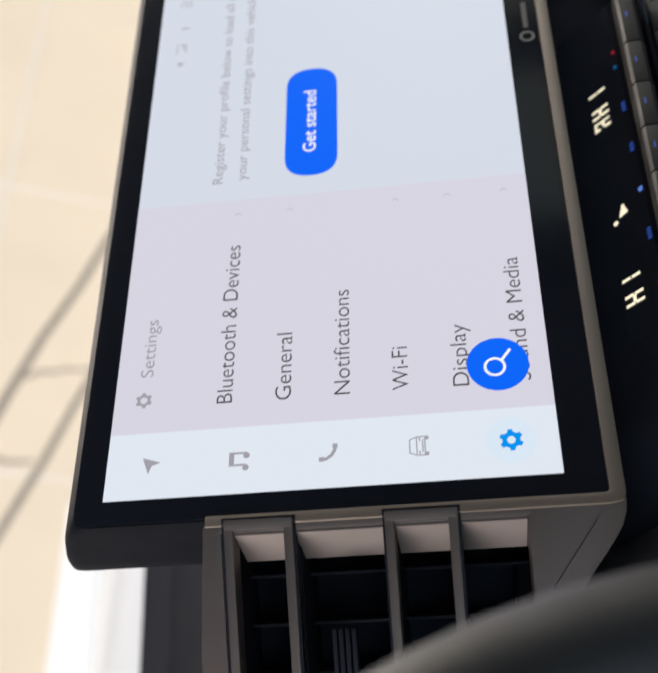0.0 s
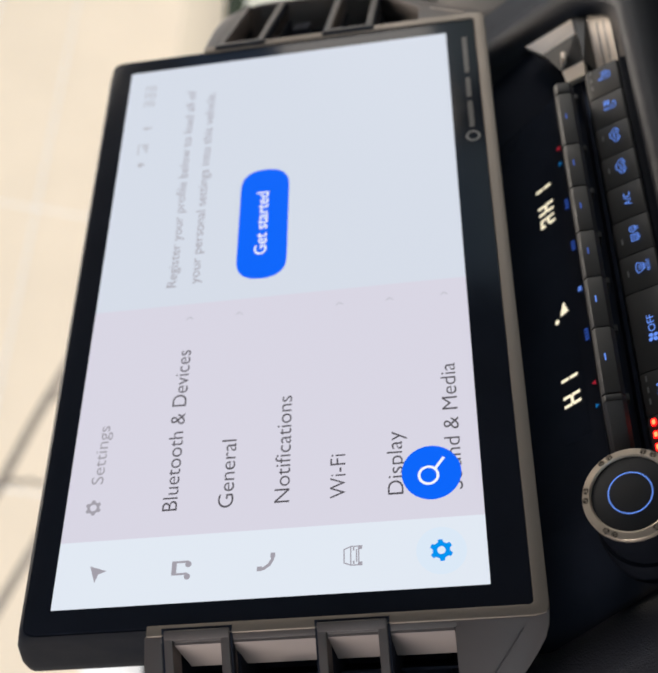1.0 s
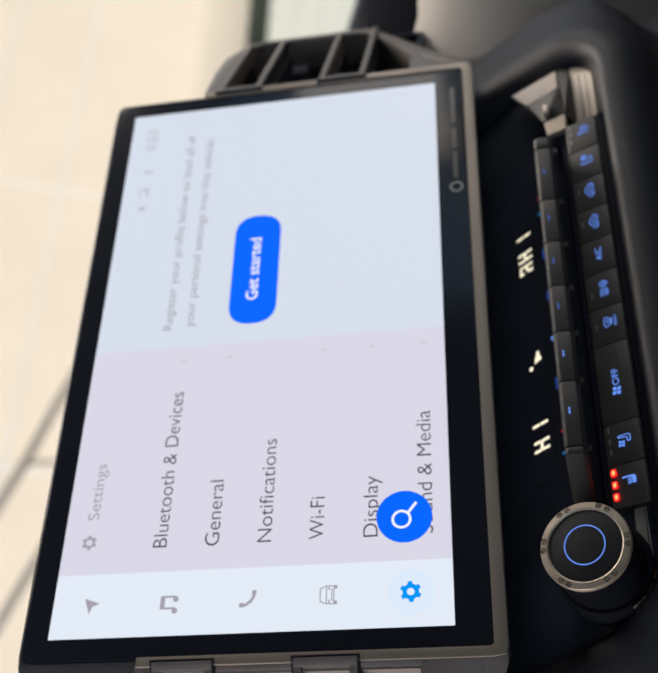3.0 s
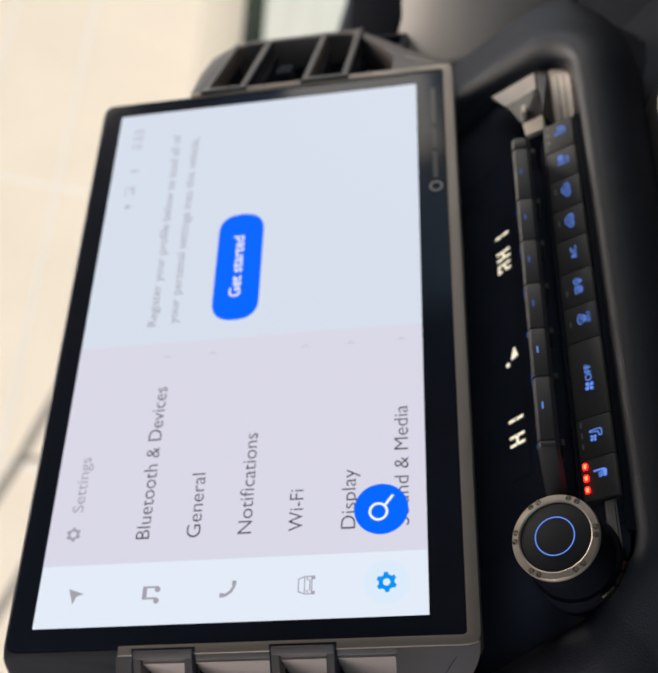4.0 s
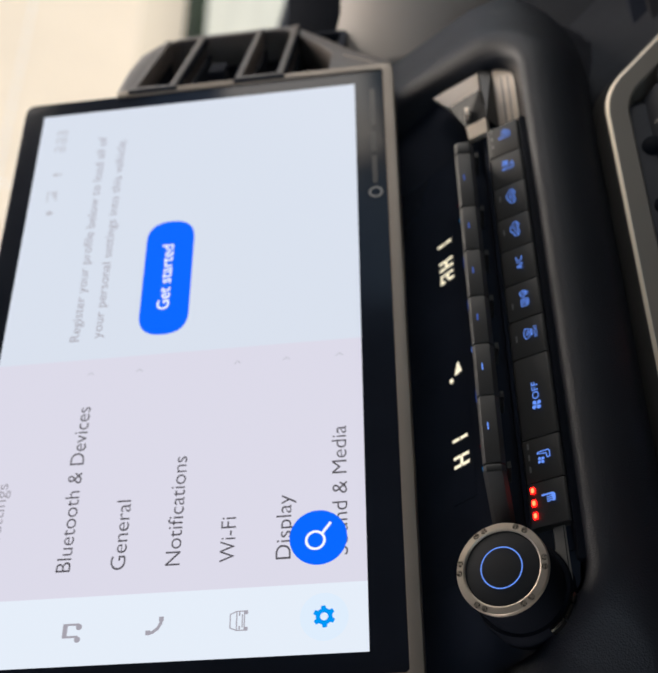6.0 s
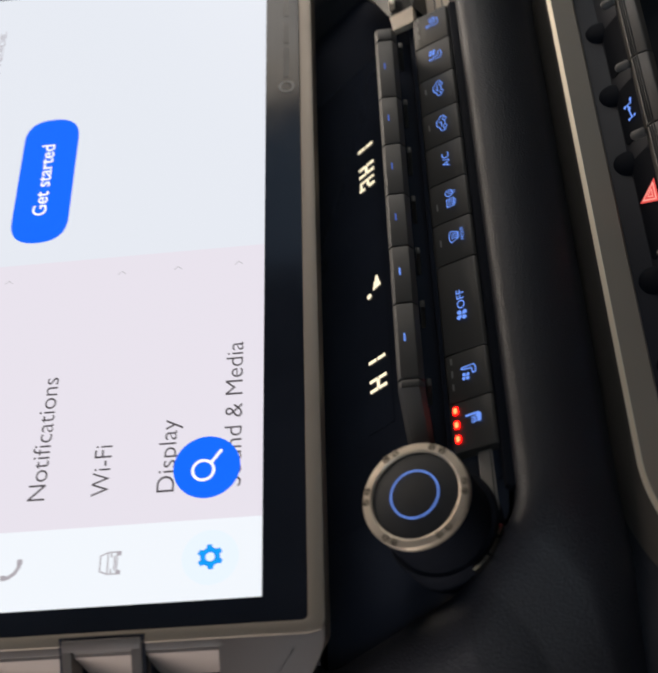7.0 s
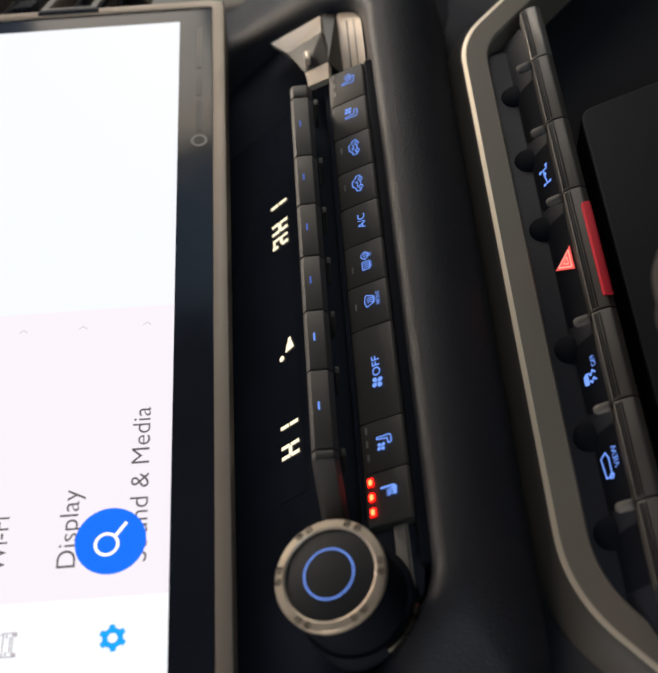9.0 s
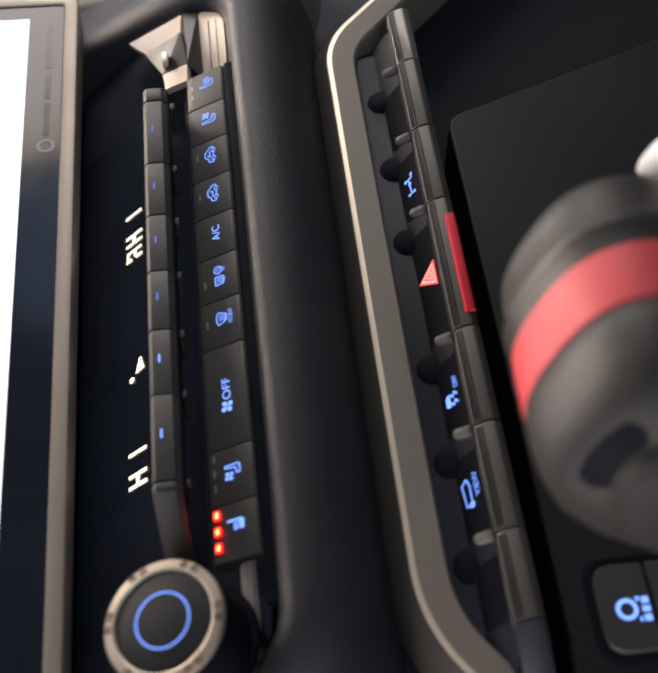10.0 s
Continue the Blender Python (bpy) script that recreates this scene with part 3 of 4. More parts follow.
def air_vent(mirror):
    """In the vent's own frame: x outwards from the screen, y inwards, z up."""
    vent = thing("air_vent", "dashboard air vent with taupe louvre frames and black duct", "air vent", "air vents beside the touchscreen")
    m = vent_frame(mirror)
    def put(name, bm, material, label="", parent=None):
        bmesh.ops.transform(bm, matrix=m, verts=bm.verts)
        return part(name, bm, material, parent or vent, label)
    # outer face with four openings
    face = bmesh.new()
    top = [(0.0, 0.1345), (0.048, 0.1375), (0.082, 0.1370), (0.104, 0.1300), (0.116, 0.1200), (0.116, 0.1150), (0.100, 0.1265), (0.080, 0.1275), (0.0, 0.1275)]
    prism(top, 0.0, 0.020, "y", 0.0008, face)
    outer = [(0.112, 0.122), (0.118, 0.116), (0.118, 0.0465), (0.110, 0.0440), (0.106, 0.046), (0.110, 0.052)]
    prism(outer, 0.0, 0.020, "y", 0.0008, face)
    foot = [(-0.0020, -0.0208), (0.0030, -0.0204), (0.0080, -0.0187), (0.0125, -0.0159), (0.0170, -0.0126), (0.034, 0.0006), (0.070, 0.0185), (0.118, 0.0450), (0.109, 0.0475), (0.062, 0.0240), (0.038, 0.0145), (0.0, 0.0145)]
    prism(foot, 0.0, 0.020, "y", 0.0008, face)
    prism([(0.0, 0.012), (0.0028, 0.012), (0.0028, 0.130), (0.0, 0.130)], 0.0, 0.028, "y", 0.0004, face)
    put("bezel", face, TAUPE, "satin taupe vent surround")
    crease = prism([(0.0046, -0.0104), (0.0057, -0.0100), (0.0300, 0.0074), (0.0288, 0.0076)], -0.0008, 0.001, "y", 0.0004)
    put("crease", crease, TAUPE)
    # two louvre frames
    for low, high, far in ((0.1002, 0.1262, 0.108), (0.0395, 0.0662, 0.112)):
        loop = bmesh.new()
        box(-0.0020, far, -0.0016, 0.010, high - 0.0034, high, 0.0006, loop)
        box(-0.0020, far, -0.0016, 0.010, low, low + 0.0036, 0.0006, loop)
        box(-0.0020, 0.0017, -0.0017, 0.010, low + 0.0002, high - 0.0002, 0.0006, loop)
        put("louvre_frame", loop, TAUPE, "taupe louvre frame")
        put("shadow_gap", box(-0.0028, far, -0.0007, 0.003, high - 0.001, high + 0.0009), CAVITY)
        put("shadow_gap", box(-0.0028, far, -0.0007, 0.003, low - 0.0009, low + 0.001), CAVITY)
        put("shadow_gap", box(-0.0028, -0.0010, -0.0006, 0.003, low + 0.001, high - 0.001), CAVITY)
    # inner end walls of the openings, square to the screen; side light painted paler
    side = -1 if mirror else 1
    for low, high in ((0.1042, 0.1226), (0.0666, 0.0998), (0.0432, 0.0626), (0.0148, 0.0390)):
        wall = [[(side * x, y, z) for z in (low, high)] for x, y in ((0.1700, 0.0022), (0.1712, 0.0022), (0.1712, 0.0270), (0.1690, 0.0275))]
        ring = [wall[0][0], wall[1][0], wall[2][0], wall[3][0]], [wall[0][1], wall[1][1], wall[2][1], wall[3][1]]
        part("end_wall", loft(ring, True, True), LIT_TAUPE, vent, "taupe inner end wall painted paler as if lit")
    # duct behind
    put("duct_wall", box(0.003, 0.116, 0.050, 0.054, 0.010, 0.130), CAVITY)
    put("duct_wall", box(0.003, 0.116, 0.006, 0.054, 0.1245, 0.1290), CAVITY)
    put("duct_wall", box(0.003, 0.116, 0.012, 0.054, 0.0995, 0.1035), CAVITY)
    put("duct_wall", box(0.003, 0.116, 0.012, 0.054, 0.0630, 0.0665), CAVITY)
    put("duct_wall", box(0.003, 0.116, 0.012, 0.054, 0.0390, 0.0430), CAVITY)
    put("duct_wall", box(0.003, 0.116, 0.006, 0.054, 0.0100, 0.0140), CAVITY)
    put("duct_wall", box(0.112, 0.116, 0.006, 0.054, 0.0100, 0.1290), CAVITY)
    put("duct_wall", box(0.0005, 0.003, 0.026, 0.054, 0.0100, 0.1290), CAVITY)
    for k in range(5):
        x = 0.022 + 0.019 * k
        put("vane", box(x, x + 0.0012, 0.032, 0.048, 0.014, 0.124, 0.0003), CAVITY, "thin black vane")
    tab = bmesh.new()
    for k in range(4):
        box(0.040, 0.058, 0.004 + 0.0, 0.012, 0.0800 + 0.0024 * k, 0.0817 + 0.0024 * k, 0.0005, tab)
    put("adjuster_tab", tab, CAVITY, "ribbed black adjuster tab")
    return vent


air_vent(True)
air_vent(False)


# ---- climate panel ----
FACE_HI = plane_of(0.0262, -0.0418, 45)
FACE_B = plane_of(-0.0065, -0.0755, 28)
FACE_A = plane_of(-0.0145, -0.0540, 3)


def climate_panel():
    panel = thing("climate_panel", "piano black climate control panel with lit blue keys", "climate panel")
    back = [(0.052, -0.0160), (0.0155, -0.0525), (0.0155, -0.0660), (0.004, -0.0660), (-0.006, -0.0855), (-0.0095, -0.0868), (0.060, -0.0868), (0.060, -0.0160)]
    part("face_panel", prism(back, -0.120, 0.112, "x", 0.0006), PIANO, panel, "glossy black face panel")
    def corner(x, low):
        mid = max(low + 0.001, -0.0455)
        foot = 0.0222 + (low + 0.0455) * 0.70 if low < -0.0465 else 0.0678 + low
        return [(x, y, z) for y, z in ((0.0518, -0.0160), (0.0678 + mid, mid), (foot, low), (0.0590, low), (0.0590, -0.0160))]
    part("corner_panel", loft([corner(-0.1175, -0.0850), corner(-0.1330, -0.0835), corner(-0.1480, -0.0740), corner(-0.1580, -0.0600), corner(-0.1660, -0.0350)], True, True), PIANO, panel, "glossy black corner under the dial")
    part("lower_lip", prism([(-0.0085, -0.0826), (-0.0108, -0.0834), (-0.0112, -0.0866), (-0.002, -0.0866)], -0.1260, 0.1088, "x", 0.0006), HOUSING, panel)
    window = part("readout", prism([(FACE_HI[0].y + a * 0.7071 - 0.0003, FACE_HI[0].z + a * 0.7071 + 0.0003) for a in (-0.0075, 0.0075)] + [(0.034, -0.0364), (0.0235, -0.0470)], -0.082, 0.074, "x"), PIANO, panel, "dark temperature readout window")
    def seg(x, h=0.0099, w=0.0015):
        return [rect(x - w / 2, -h / 2, x + w / 2, -0.0003), rect(x - w / 2, 0.0003, x + w / 2, h / 2)]
    for x, wide in ((-0.0622, 0.0040), (0.0477, 0.0038)):
        pieces = seg(x - wide / 2 - 0.0002) + seg(x + wide / 2 + 0.0002) + [rect(x - wide / 2, -0.0009, x + wide / 2, 0.0009)]
        printed("letter_h", pieces, DIGIT, window, FACE_HI, 0.0008)
    for x in (-0.0512, 0.0606):
        printed("letter_i", seg(x), DIGIT, window, FACE_HI, 0.0008)
    printed("zone_mark", [rect(0.0410, -0.0046, 0.0423, 0.0046), rect(0.0384, -0.0014, 0.0410, 0.0002), rect(0.0370, -0.0048, 0.0386, -0.0010), rect(0.0370, 0.0016, 0.0384, 0.0050), rect(0.0384, 0.0032, 0.0410, 0.0046)], DIGIT, window, FACE_HI, 0.0008)
    printed("airflow_mark", [disc(-0.0196, 0.0026, 0.0013, 14), [(-0.0180, 0.0002), (-0.0142, -0.0008), (-0.0136, -0.0036), (-0.0172, -0.0048)], [(-0.0142, -0.0012), (-0.0118, -0.0018), (-0.0116, -0.0032), (-0.0138, -0.0034)]], DIGIT, window, FACE_HI, 0.0008)
    # legends under the readout
    for x, wide, mat in ((0.0780, 0.0028, LEGEND_RED), (0.0680, 0.0028, LEGEND_CYAN), (0.0417, 0.0062, LEGEND_DIM), (0.0159, 0.0056, LEGEND_DIM), (-0.0096, 0.0026, LEGEND), (-0.0346, 0.0066, LEGEND_DIM), (-0.0603, 0.0022, LEGEND_RED), (-0.0715, 0.0022, LEGEND_CYAN)):
        if mat in (LEGEND_RED, LEGEND_CYAN):
            s = 1 if mat is LEGEND_RED else -1
            shape = [[(x - wide / 2, -0.0130 - s * 0.001), (x + wide / 2, -0.0130 - s * 0.001), (x, -0.0130 + s * 0.0012)][:: s]]
        else:
            shape = [rect(x - wide / 2 + k * wide / 4, -0.0142, x - wide / 2 + (k + 0.7) * wide / 4, -0.0120) for k in range(4)]
        printed("legend", shape, mat, panel, FACE_HI, 0.0006)
    part("key_recess", prism([(0.0148, -0.0520), (0.0148, -0.0655), (0.0040, -0.0655), (0.0035, -0.0661), (0.0170, -0.0661), (0.0170, -0.0520)], -0.1195, 0.112, "x"), CAVITY, panel, "matt black recess")
    # upper row of rocker keys
    edges = (-0.0850, -0.0530, -0.0270, -0.0015, 0.0245, 0.0505, 0.0840)
    section = [(-0.0130, -0.0497), (-0.0150, -0.0510), (-0.0152, -0.0572), (-0.0125, -0.0592), (0.012, -0.0592), (0.012, -0.0560), (0.000, -0.0508)]
    for a, b in zip(edges, edges[1:]):
        key = part("rocker_key", prism(section, a + 0.0003, b - 0.0003, "x", 0.0005), KEY, panel, "dark soft-touch rocker key")
        x = (a + b) / 2 + 0.001
        printed("key_mark", [rect(x - 0.0017, 0.0003, x + 0.0017, 0.0009)], LEGEND if x < -0.02 else LEGEND_MID, key, FACE_A, 0.0009)
    part("key_end", prism(section, 0.0845, 0.0915, "x", 0.0010), KEY, panel)
    part("key_end", prism(section, -0.0885, -0.0854, "x", 0.0006), KEY, panel)
    wedge = loft([[(-0.0888, y, z) for y, z in section], [(-0.110, y + 0.022, z - 0.003) for y, z in section]], True, True)
    part("key_wedge", wedge, KEY, panel)
    for x in (-0.081, -0.047, -0.022, 0.004, 0.030, 0.057, 0.0915):
        part("pivot_nub", box(x - 0.0016, x + 0.0016, -0.0045, 0.010, -0.0616, -0.0598, 0.0004), KEY, panel, "small moulded pivot nub")
    # lower row of push buttons
    cuts = (-0.1098, -0.0900, -0.0700, -0.0300, -0.0100, 0.0100, 0.0300, 0.0492, 0.0688, 0.0888, 0.1085)
    shape = [(-0.0022, -0.0672), (-0.0036, -0.0690), (-0.0098, -0.0815), (-0.0092, -0.0828), (0.008, -0.0828), (0.010, -0.0672)]
    buttons = []
    for a, b in zip(cuts, cuts[1:]):
        buttons.append(part("push_button", prism(shape, a + 0.00022, b - 0.00022, "x", 0.0005), KEY, panel, "dark backlit push button"))
    def lit(k, shapes, mat=LEGEND):
        xs, zs = [p[0] for q in shapes for p in q], [p[1] for q in shapes for p in q]
        cx, cz = (min(xs) + max(xs)) / 2, (min(zs) + max(zs)) / 2
        f = 0.66 if k < 2 else 0.84
        small = [[(cx + (a - cx) * f, cz + (b - cz) * f) for a, b in q] for q in shapes]
        return printed("legend", small, mat, buttons[k], FACE_B, 0.0009)
    # heated and cooled seats
    x = -0.0986
    seat = stroke([(x - 0.0016, 0.0034), (x - 0.0010, -0.0012), (x + 0.0022, -0.0018)], 0.0014)
    heat = [[(x + 0.0022, 0.0046), (x + 0.0034, 0.0048), (x + 0.0034, -0.0030), (x + 0.0022, -0.0020)], [(x + 0.0024, -0.0018), (x + 0.0034, -0.0030), (x + 0.0020, -0.0046), (x - 0.0022, -0.0042), (x - 0.0026, -0.0026)]]
    heat += [r for k in range(3) for r in stroke([(x - 0.0018 + k * 0.0014, 0.0012), (x - 0.0022 + k * 0.0014, 0.0000), (x - 0.0014 + k * 0.0014, -0.0010), (x - 0.0018 + k * 0.0014, -0.0022)], 0.0007)]
    lit(0, heat)
    x = -0.0791
    lit(1, stroke([(x + 0.0022, 0.0042), (x + 0.0032, 0.0040), (x + 0.0034, -0.0032), (x + 0.0022, -0.0042), (x - 0.0014, -0.0040), (x - 0.0016, -0.0022), (x + 0.0014, -0.0018), (x + 0.0022, 0.0042)], 0.0007) + blades(x - 0.0026, 0.0020, 0.0025))
    for k, x in enumerate((-0.0935, -0.0991, -0.1046)):
        lamp = printed("indicator_lamp", [rounded(rect(x - 0.0016, 0.0056, x + 0.0016, 0.0078), 0.0008, 3)], LAMP_RED, buttons[0], FACE_B, 0.0010, "red lit indicator")
        printed("lamp_core", [rounded(rect(x - 0.0011, 0.0060, x + 0.0011, 0.0074), 0.0006, 3)], LAMP_CORE, lamp, FACE_B, 0.0012)
    for x in (-0.0733, -0.0786, -0.0840):
        printed("indicator_window", [rect(x - 0.0014, 0.0062, x + 0.0014, 0.0070)], UNLIT, buttons[1], FACE_B, 0.0009, "unlit indicator window")
    # fan and off
    lit(2, blades(-0.0550, 0.0003, 0.0027))
    words("OFF", -0.0522, -0.0438, -0.0012, 0.0030, LEGEND, buttons[2], FACE_B, 0.0009, 0.004)
    # front and rear demisters
    x = -0.0187
    fan_shape = ringed(x, -0.0034, 0.0060, 0.00045, 12, 57, 66) + stroke([(x - 0.0032, 0.0016), (x - 0.0018, -0.0018), (x + 0.0018, -0.0018), (x + 0.0032, 0.0016)], 0.00045)
    fan_shape += [r for k in (-1, 0, 1) for r in stroke([(x + k * 0.0011, 0.0014), (x + k * 0.0011 + 0.0004, 0.0000), (x + k * 0.0011 - 0.0003, -0.0012), (x + k * 0.0011, -0.0028)], 0.00038)]
    lit(3, fan_shape)
    words("FRONT", x - 0.0030, x + 0.0030, -0.0042, 0.0015, LEGEND, buttons[3], FACE_B, 0.0009, 0.0)
    x = 0.0004
    rear = stroke([(x - 0.0050, -0.0018), (x - 0.0050, 0.0020), (x - 0.0006, 0.0020), (x - 0.0006, -0.0018), (x - 0.0050, -0.0018)], 0.00045)
    rear += ringed(x + 0.0030, 0.0004, 0.0019, 0.00045, 18) + stroke([(x + 0.0004, 0.0004), (x + 0.0011, 0.0004)], 0.00045)
    rear += [r for dx in (-0.0039, -0.0028, -0.0017, 0.0024, 0.0036) for r in stroke([(x + dx, 0.0012), (x + dx + 0.0004, 0.0000), (x + dx - 0.0003, -0.0012), (x + dx, -0.0028)], 0.00038)]
    lit(4, rear)
    words("A/C", 0.0168, 0.0240, -0.0014, 0.0031, LEGEND, buttons[5], FACE_B, 0.0009, 0.004)
    for k, x in ((6, 0.0402), (7, 0.0602)):
        body = stroke([(x - 0.0048, -0.0012), (x - 0.0044, 0.0008), (x - 0.0024, 0.0012), (x - 0.0010, 0.0028), (x + 0.0022, 0.0028), (x + 0.0036, 0.0010), (x + 0.0048, 0.0006), (x + 0.0048, -0.0014), (x + 0.0034, -0.0016)], 0.00048)
        body += stroke([(x - 0.0048, -0.0014), (x - 0.0036, -0.0016)], 0.00048) + stroke([(x - 0.0014, -0.0016), (x + 0.0014, -0.0016)], 0.00048)
        body += ringed(x - 0.0025, -0.0016, 0.0010, 0.00045, 14) + ringed(x + 0.0025, -0.0016, 0.0010, 0.00045, 14)
        arrow = [(x - 0.0020, 0.0002), (x + 0.0012, 0.0002), (x + 0.0012, 0.0016)] if k == 6 else [(x + 0.0022, 0.0004), (x - 0.0012, 0.0004), (x - 0.0002, 0.0014)]
        lit(k, body + stroke(arrow, 0.0005))
    for k, x, cooled in ((8, 0.0803, True), (9, 0.1010, False)):
        rest = stroke([(x - 0.0018, 0.0034), (x - 0.0026, 0.0032), (x - 0.0030, -0.0028), (x - 0.0018, -0.0038), (x + 0.0014, -0.0036), (x + 0.0016, -0.0022), (x - 0.0010, -0.0018), (x - 0.0018, 0.0034)], 0.0005)
        extra = blades(x + 0.0022, 0.0014, 0.0021) if cooled else [q for n in range(3) for q in stroke([(x + 0.0004 + n * 0.0013, 0.0014), (x + 0.0000 + n * 0.0013, 0.0002), (x + 0.0008 + n * 0.0013, -0.0008), (x + 0.0004 + n * 0.0013, -0.0018)], 0.0005)]
        lit(k, rest + extra)
    for x in (0.0955, 0.1008, 0.1062):
        printed("indicator_window", [rect(x - 0.0013, 0.0062, x + 0.0013, 0.0069)], UNLIT, buttons[9], FACE_B, 0.0009, "unlit indicator window")
    for k, x in ((3, -0.0199), (4, -0.0021), (6, 0.0405), (7, 0.0612)):
        printed("indicator_window", [rect(x - 0.0016, 0.0056, x + 0.0016, 0.0063)], UNLIT, buttons[k], FACE_B, 0.0009, "unlit indicator window")
    # chrome ends, with bright and dark reflections painted into the facets
    part("end_backing", prism([(0.052, -0.0160), (0.022, -0.0480), (0.014, -0.0700), (0.006, -0.0866), (0.060, -0.0868), (0.060, -0.0160)], 0.1122, 0.160, "x"), CAVITY, panel)
    right = rounded([(0.1050, -0.0846), (0.1510, -0.0846), (0.1585, -0.0735), (0.1050, -0.0745)], [0.0, 0.013, 0.002, 0.0], 10)
    bm = prism(right, 0.0, 0.005, "y", 0.0006)
    for v in bm.verts:
        v.co.y += 0.0030 + (v.co.z + 0.0735) * 0.48
    trim = part("end_trim", bm, MIRROR_PALE, panel, "metal end trim with painted bright reflection")
    # Dark streaks along the trim, laid on as thin strips.
    for z, wide in ((-0.0780, 0.0006), (-0.0812, 0.0004)):
        y = 0.0030 + (z + 0.0735) * 0.48
        part("trim_streak", box(0.1088, 0.1505 + (z + 0.0735) * 0.3, y - 0.0002, y + 0.0006, z - wide / 2, z + wide / 2, 0.0001), MIRROR_DARK, trim, "thin dark streak")
    def facet(name, corners, material, label):
        near = [Vector(c) for c in corners]
        w = (near[1] - near[0]).cross(near[3] - near[0]).normalized() * 0.003
        w = w if w.y > 0 else -w
        part(name, bevelled(loft([near, [c + w for c in near]], True, True), 0.0003, 1), material, panel, label)
    a, b, c, d = (0.1535, 0.0152, -0.0415), (0.1565, 0.0030, -0.0660), (0.1376, -0.0035, -0.0656), (0.1377, 0.0079, -0.0492)
    e, f, g, h = (0.1183, 0.0030, -0.0570), (0.1183, -0.0025, -0.0676), (0.1085, -0.0022, -0.0674), (0.1085, 0.0022, -0.0580)
    facet("end_facet", (a, b, c, d), MIRROR_PALE, "metal facet with painted bright reflection")
    facet("end_facet", (d, c, f, e), MIRROR_DARK, "metal facet with painted dark reflection")
    facet("end_facet", (e, f, g, h), MIRROR_PALE, "metal facet with painted bright reflection")
    facet("end_web", ((0.1587, 0.0040, -0.0668), (0.1580, 0.0030, -0.0735), (0.1150, 0.0034, -0.0745), f), MIRROR_DARK, "dark end web")
    part("end_pin", box(0.1215, 0.1275, -0.0020, 0.0040, -0.0598, -0.0572, 0.0008), MIRROR_PALE, panel, "small pale catch")
    left = rounded([(-0.1105, -0.0800), (-0.1105, -0.0754), (-0.1215, -0.0754), (-0.1345, -0.0797), (-0.1335, -0.0803)], [0.0, 0.0, 0.006, 0.0003, 0.0003], 8)
    bm = prism(left, 0.0, 0.010, "y", 0.0008)
    for v in bm.verts:
        v.co.y += -0.0020 + (v.co.z + 0.0695) * 0.53
    sliver = part("end_trim", bm, SHEEN, panel, "slim grey satin end trim")
    y = -0.0020 + (-0.0793 + 0.0695) * 0.53
    part("trim_streak", box(-0.1305, -0.1110, y - 0.0003, y + 0.0006, -0.0795, -0.0791, 0.0001), MIRROR_DARK, sliver, "thin dark streak")
    return panel


climate_panel()


def control_dial():
    dial = thing("control_dial", "round volume dial with machined bezel and blue ring", "dial")
    centre = Vector((-0.1346, -0.0261, -0.0534))
    lean = radians(18)
    axis = Vector((0, -math.cos(lean), math.sin(lean)))
    part("barrel", lathe([(0.0170, -0.034), (0.0176, -0.033), (0.0178, -0.003), (0.0172, -0.0010)], centre, axis), HOUSING, dial, "smooth black dial barrel")
    part("bezel", lathe([(0.0174, -0.0020), (0.0180, -0.0012), (0.0180, 0.0004), (0.0177, 0.0009), (0.0153, 0.0013), (0.0147, 0.0009), (0.0145, -0.0004)], centre, axis, 96, None, False), RING, dial, "machined metal bezel")
    cap = part("cap", lathe([(0.0149, -0.0010), (0.0146, 0.0003), (0.0136, 0.0007), (0.0001, 0.0009)], centre, axis), DIAL_CAP, dial, "dark soft-touch cap")
    u = Vector((1, 0, 0))
    plane = (centre, u, axis.cross(u))
    printed("light_ring", ringed(0, 0, 0.0080, 0.00046, 72), LEGEND, cap, plane, 0.00125, "thin blue lit ring")
    for k, a in enumerate((20, 32, 75, 88, 140, 152, 205, 218, 262, 274, 322, 335)):
        ca, sa = math.cos(radians(a)), math.sin(radians(a))
        p = centre + u * 0.0165 * ca + plane[2] * 0.0165 * sa
        part("bezel_notch", lathe([(0.0013, 0.0006), (0.0013, 0.0012), (0.0009, 0.0013), (0.0002, 0.0011)], p, axis, 12), NOTCH, dial, "small darker dimple")
    part("base_ring", lathe([(0.0198, -0.040), (0.0198, -0.0245), (0.0192, -0.0232), (0.0176, -0.0232)], centre, axis, 64, None, False), HOUSING, dial, "black base ring")
    for start, end in ((246, 256), (228, 243), (208, 226)):
        arc = []
        for k in range(9):
            a = radians(start + (end - start) * k / 8)
            d = u * math.cos(a) + plane[2] * math.sin(a)
            arc.append([centre + d * rr + axis * h for rr, h in ((0.0199, -0.0265), (0.0216, -0.0265), (0.0216, -0.0228), (0.0210, -0.0222), (0.0199, -0.0224))])
        part("base_trim", loft(arc, True, True), CHROME, dial, "short smoked chrome base trim")


control_dial()


# ---- lower switch bank ----
CONSOLE_THING = thing("centre_console", "dark moulded centre console with bronze metal frame", "console")


